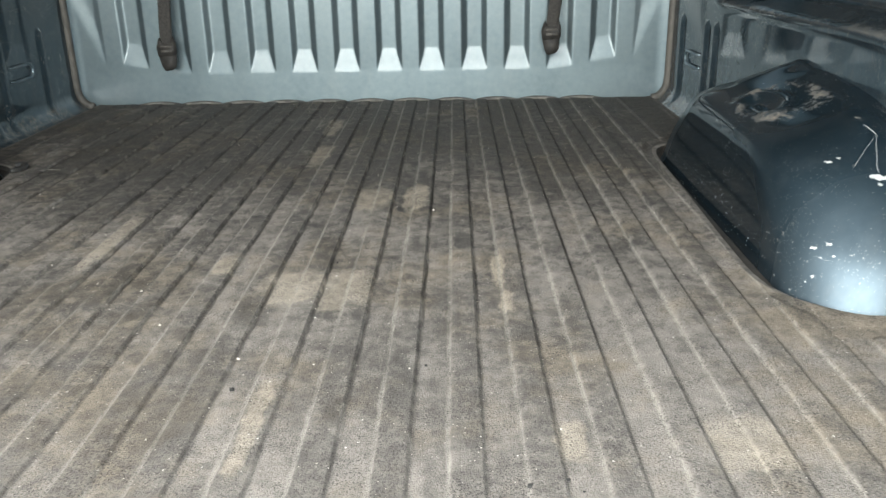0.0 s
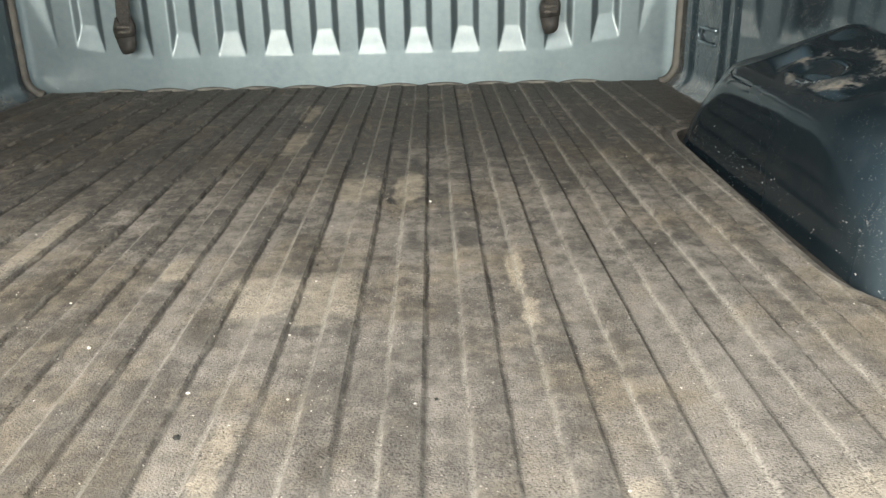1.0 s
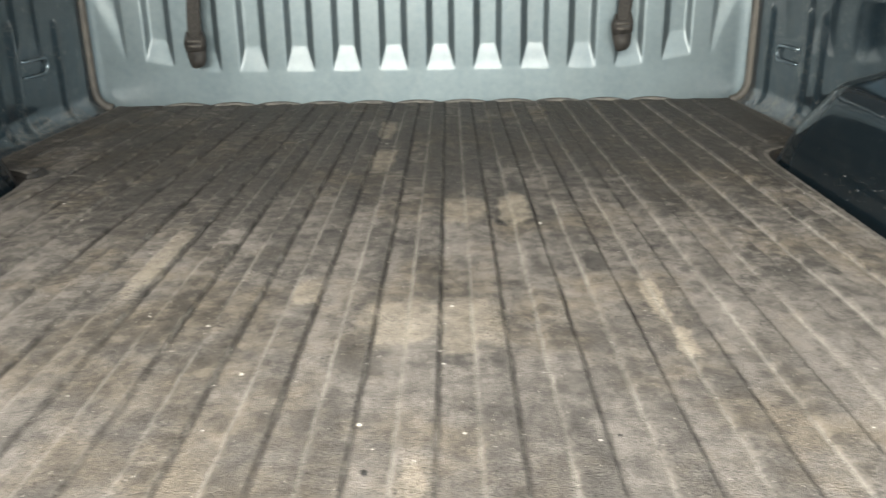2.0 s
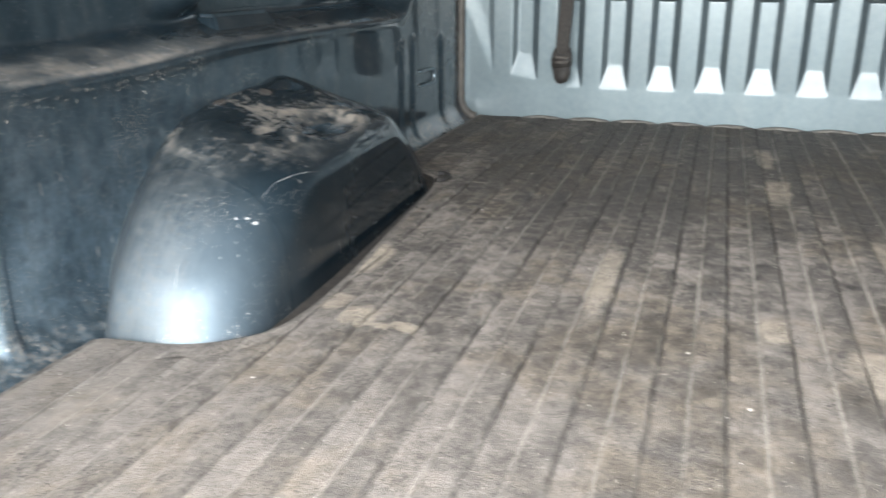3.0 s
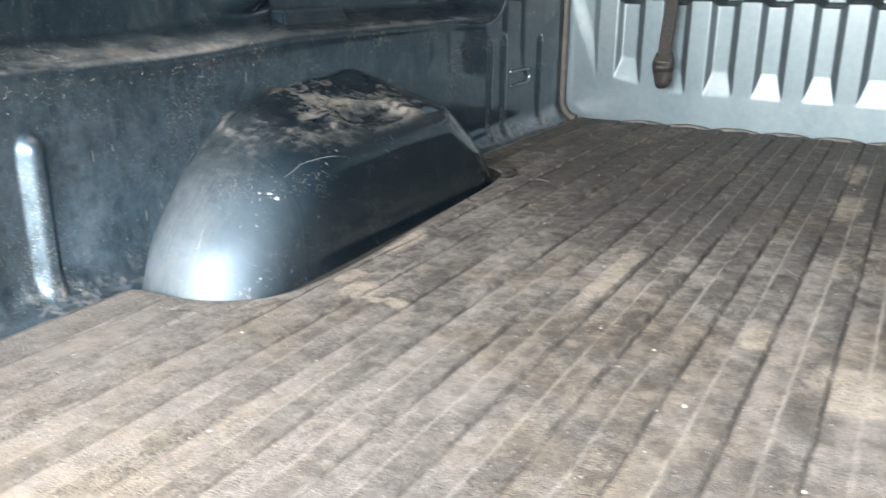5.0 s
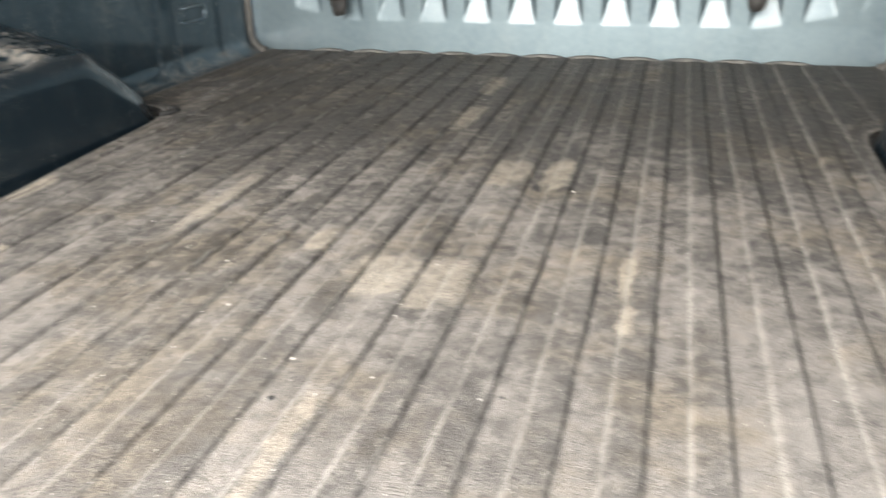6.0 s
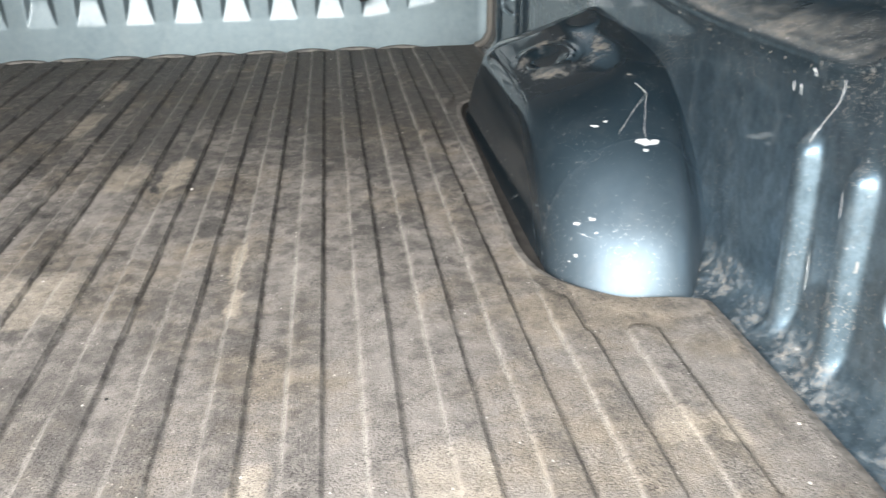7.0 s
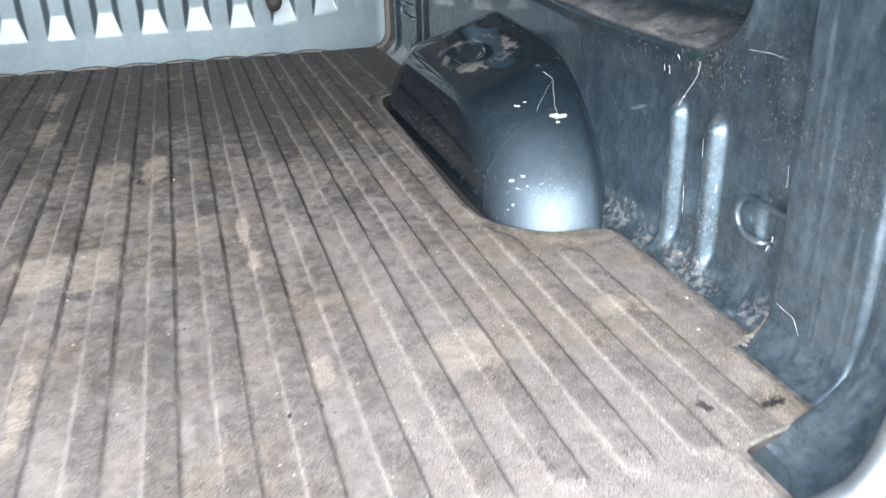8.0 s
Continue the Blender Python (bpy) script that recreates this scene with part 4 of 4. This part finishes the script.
for y, z, h in ((0.603, 0.107, 0.026), (0.634, 0.119, 0.019), (0.718, 0.191, 0.007), (0.691, 0.207, 0.007), (0.708, 0.190, 0.008), (0.479, 0.152, 0.048), (0.52, 0.06, 0.018),
                (0.505, 0.13, 0.02), (0.612, 0.140, 0.028), (0.66, 0.05, 0.03), (0.45, 0.19, 0.02), (0.44, 0.11, 0.03), (0.43, 0.21, 0.012)):
    scratch(on_wall, [(0.49, y, z), (0.49, y + 0.002, z + h)], 0.00045, wall_right)
scratch(on_wall, [(0.49, 0.582, 0.237), (0.49, 0.55, 0.239), (0.49, 0.526, 0.238)], 0.0005, wall_right)
for place, size in (((-0.763, 0.806, 0.104), 0.003), ((-0.754, 0.815, 0.101), 0.0035), ((-0.747, 0.819, 0.095), 0.004), ((-0.739, 0.776, 0.015), 0.0025)):
    chip(on_left, place, size, arch_left)
scratch(on_left, [(-0.754, 0.84, 0.112), (-0.757, 0.869, 0.116), (-0.754, 0.925, 0.109)], 0.0004, arch_left)
scratch(on_left, [(-0.800, 0.757, 0.067), (-0.797, 0.746, 0.045)], 0.0004, arch_left)
on_pocket = laid_on(wall_left)
scratch(on_pocket, [(-0.901, 0.581, 0.236), (-0.939, 0.612, 0.241), (-0.930, 0.622, 0.235), (-0.918, 0.636, 0.230)], 0.00018, wall_left)


def seam_bead(tree, places, parent):
    """A tapering bead of dusty sealant along a seam, from the floor up."""
    bm = bmesh.new()
    rings, fore = [], None
    for i in range(len(places) * 4 - 3):
        a, c = Vector(places[i // 4]), Vector(places[min(i // 4 + 1, len(places) - 1)])
        p = a.lerp(c, (i % 4) / 4)
        q, nrm, _, _ = tree.find_nearest(p.to_3d())
        if i % 4 == 0 and i < len(places) * 4 - 4:
            fore = nrm.cross((c - a).to_3d().normalized()).normalized()
        size = p[3] * random.uniform(0.85, 1.15)
        rings.append([bm.verts.new(q + nrm * size * 0.7 * math.sin(t) + fore * size * math.cos(t)) for t in (math.pi * k / 4 for k in range(8))])
    for a, c in zip(rings, rings[1:]):
        for k in range(8):
            bm.faces.new((a[k], a[(k + 1) % 8], c[(k + 1) % 8], c[k]))
    bm.faces.new(rings[0])
    return part("sealant_bead", bm, SEALANT, parent, "dusty clay-coloured sealant along the seam")


seam_bead(on_wall, [(0.442, 0.474, -0.004, 0.0050), (0.452, 0.479, 0.000, 0.0056), (0.462, 0.481, 0.006, 0.0046), (0.468, 0.481, 0.014, 0.0034), (0.472, 0.480, 0.027, 0.0016), (0.475, 0.480, 0.045, 0.0009),
                    (0.475, 0.480, 0.12, 0.0007), (0.475, 0.480, 0.20, 0.0006)], wall_right)
seam_bead(on_pocket, [(-0.850, 0.455, -0.006, 0.0028), (-0.868, 0.460, 0.0, 0.0022), (-0.876, 0.461, 0.012, 0.0014), (-0.882, 0.462, 0.03, 0.0009), (-0.882, 0.462, 0.08, 0.0007), (-0.882, 0.462, 0.20, 0.0006)], wall_left)
scratch(on_wall, [(0.468, 0.470, 0.037), (0.468, 0.460, 0.035), (0.468, 0.447, 0.034), (0.464, 0.436, 0.024)], 0.00022, wall_right)


def hole_disc(tree, place, size, parent):
    """A small dished black disc that stands for a dark hole in the steel."""
    q, nrm, _, _ = tree.find_nearest(Vector(place))
    nrm = nrm if nrm.z > 0 else -nrm
    side = nrm.cross(Vector((0, 1, 0))).normalized()
    fore = nrm.cross(side)
    bm = bmesh.new()
    rings = []
    for r, up in ((1.0, -0.001), (0.9, 0.0018), (0.65, 0.0016), (0.35, 0.0004)):
        rings.append([bm.verts.new(q + nrm * up + (side * math.cos(a) * 0.75 + fore * math.sin(a)) * size * r) for a in (2 * math.pi * i / 14 for i in range(14))])
    for a, c in zip(rings, rings[1:]):
        for i in range(14):
            bm.faces.new((a[i], a[(i + 1) % 14], c[(i + 1) % 14], c[i]))
    bm.faces.new(rings[-1])
    return part("hole_disc", bm, NEAR_BLACK, parent, "small black disc for a dark hole")


hole_disc(on_left, (-0.885, 1.085, 0.172), 0.011, arch_left)
hole_disc(on_left, (-0.893, 0.995, 0.165), 0.010, arch_left)
rnd_chips = random.Random(31)
for _ in range(16):
    z = rnd_chips.uniform(0.02, 0.30)
    chip(on_wall, (0.480, 0.486 + rnd_chips.uniform(-0.006, 0.010), z), rnd_chips.uniform(0.0008, 0.0026), wall_right)
for _ in range(34):
    y = rnd_chips.uniform(0.80, 1.30)
    chip(on_right, (0.325, y, 0.004 + 0.045 * rnd_chips.random() ** 2.2), rnd_chips.uniform(0.0007, 0.0019), arch_right)
for _ in range(16):
    chip(on_left, (-0.742, rnd_chips.uniform(0.76, 1.2), 0.006 + 0.06 * rnd_chips.random() ** 2), rnd_chips.uniform(0.0006, 0.0014), arch_left)


def grit(name, count, lo, hi, mat, label, spots=()):
    """Loose crumbs scattered over the mat, as one lot."""
    rnd = random.Random(7 + count)
    bm = bmesh.new()
    places = list(spots)
    while len(places) < count:
        x, y = rnd.uniform(LEFT, RIGHT), 0.3 + 1.65 * rnd.random() ** 1.2
        l, r = mat_edges(y)
        if l + 0.01 < x < r - 0.01:
            places.append((x, y, rnd.uniform(lo, hi) * (0.6 + 0.8 * rnd.random() ** 3)))
    for x, y, r in places:
        made = bmesh.ops.create_icosphere(bm, subdivisions=1, radius=r)
        for v in made["verts"]:
            v.co = v.co * rnd.uniform(0.6, 1.25)
            v.co.z *= 0.6
            v.co += Vector((x, y, r * 0.25))
    return tagged(finish(name, bm, mat, soft=False), label, "grit", kind="stuff")


grit("pale_crumbs", 300, 0.0006, 0.0012, STONE, "pale crumbs of grit scattered on the mat", [(-0.340, 0.979, 0.0019), (-0.040, 1.124, 0.0019), (-0.205, 0.684, 0.0015), (-0.30, 0.757, 0.0019)])
grit("dark_crumbs", 26, 0.0012, 0.002, TAR, "small black crumbs of dirt on the mat", [(0.041, 0.494, 0.0035), (0.067, 0.50, 0.002)])


def stroke(name, places, radius, mat, lift):
    """A thin line that lies on the mat."""
    steps = []
    for a, c in zip(places, places[1:]):
        steps += [Vector((*a, lift)).lerp(Vector((*c, lift)), i / 5) for i in range(5)]
    steps.append(Vector((*places[-1], lift)))
    return part(name, sweep(steps, disc(radius, 6)), mat, mat_on_floor)


stroke("crease", [(-0.735, 1.391), (-0.725, 1.389), (-0.71, 1.384), (-0.690, 1.382), (-0.665, 1.377)], 0.0009, SEAL, 0.0003)
stroke("scuff", [(-0.736, 1.222), (-0.733, 1.212), (-0.722, 1.206), (-0.712, 1.209), (-0.706, 1.220), (-0.706, 1.232)], 0.0013, TAR, 0.0006)
stroke("curled_edge", [(-0.764, 1.402), (-0.754, 1.406), (-0.745, 1.400), (-0.740, 1.386), (-0.743, 1.370), (-0.751, 1.360)], 0.0048, TAR, 0.0035)


def straws(name, count, y0, y1, side, label):
    """Bits of dry grass caught on the lip of the pocket."""
    rnd = random.Random(count)
    bm = bmesh.new()
    for _ in range(count):
        y = rnd.uniform(y0, y1)
        p = Vector(((LEFT + 0.003) if side > 0 else (RIGHT - 0.003), y, 0.213 + rnd.gauss(0, 0.007)))
        a = rnd.uniform(0, math.pi)
        d = Vector((0.25 * rnd.uniform(-1, 1) * side, math.cos(a), 0.5 * math.sin(a))) * rnd.uniform(0.0005, 0.0034)
        bend = Vector((0.001 * side, 0, rnd.uniform(-0.002, 0.002)))
        w = Vector((0, 0, 0.0001))
        pts = [p - d, p + bend, p + d]
        vs = [[bm.verts.new(q - w), bm.verts.new(q + w), bm.verts.new(q + Vector((0.0003 * side, 0, 0)))] for q in pts]
        for r0, r1 in zip(vs, vs[1:]):
            for i in range(3):
                bm.faces.new((r0[i], r0[(i + 1) % 3], r1[(i + 1) % 3], r1[i]))
    return tagged(finish(name, bm, mat=STRAW, soft=False), label, "debris", kind="stuff")


straws("dry_grass", 170, 0.60, 0.98, 1, "bits of dry grass caught on the dusty ledge")
straws("dry_grass", 40, 0.62, 0.95, -1, "bits of dry grass caught on the dusty ledge")
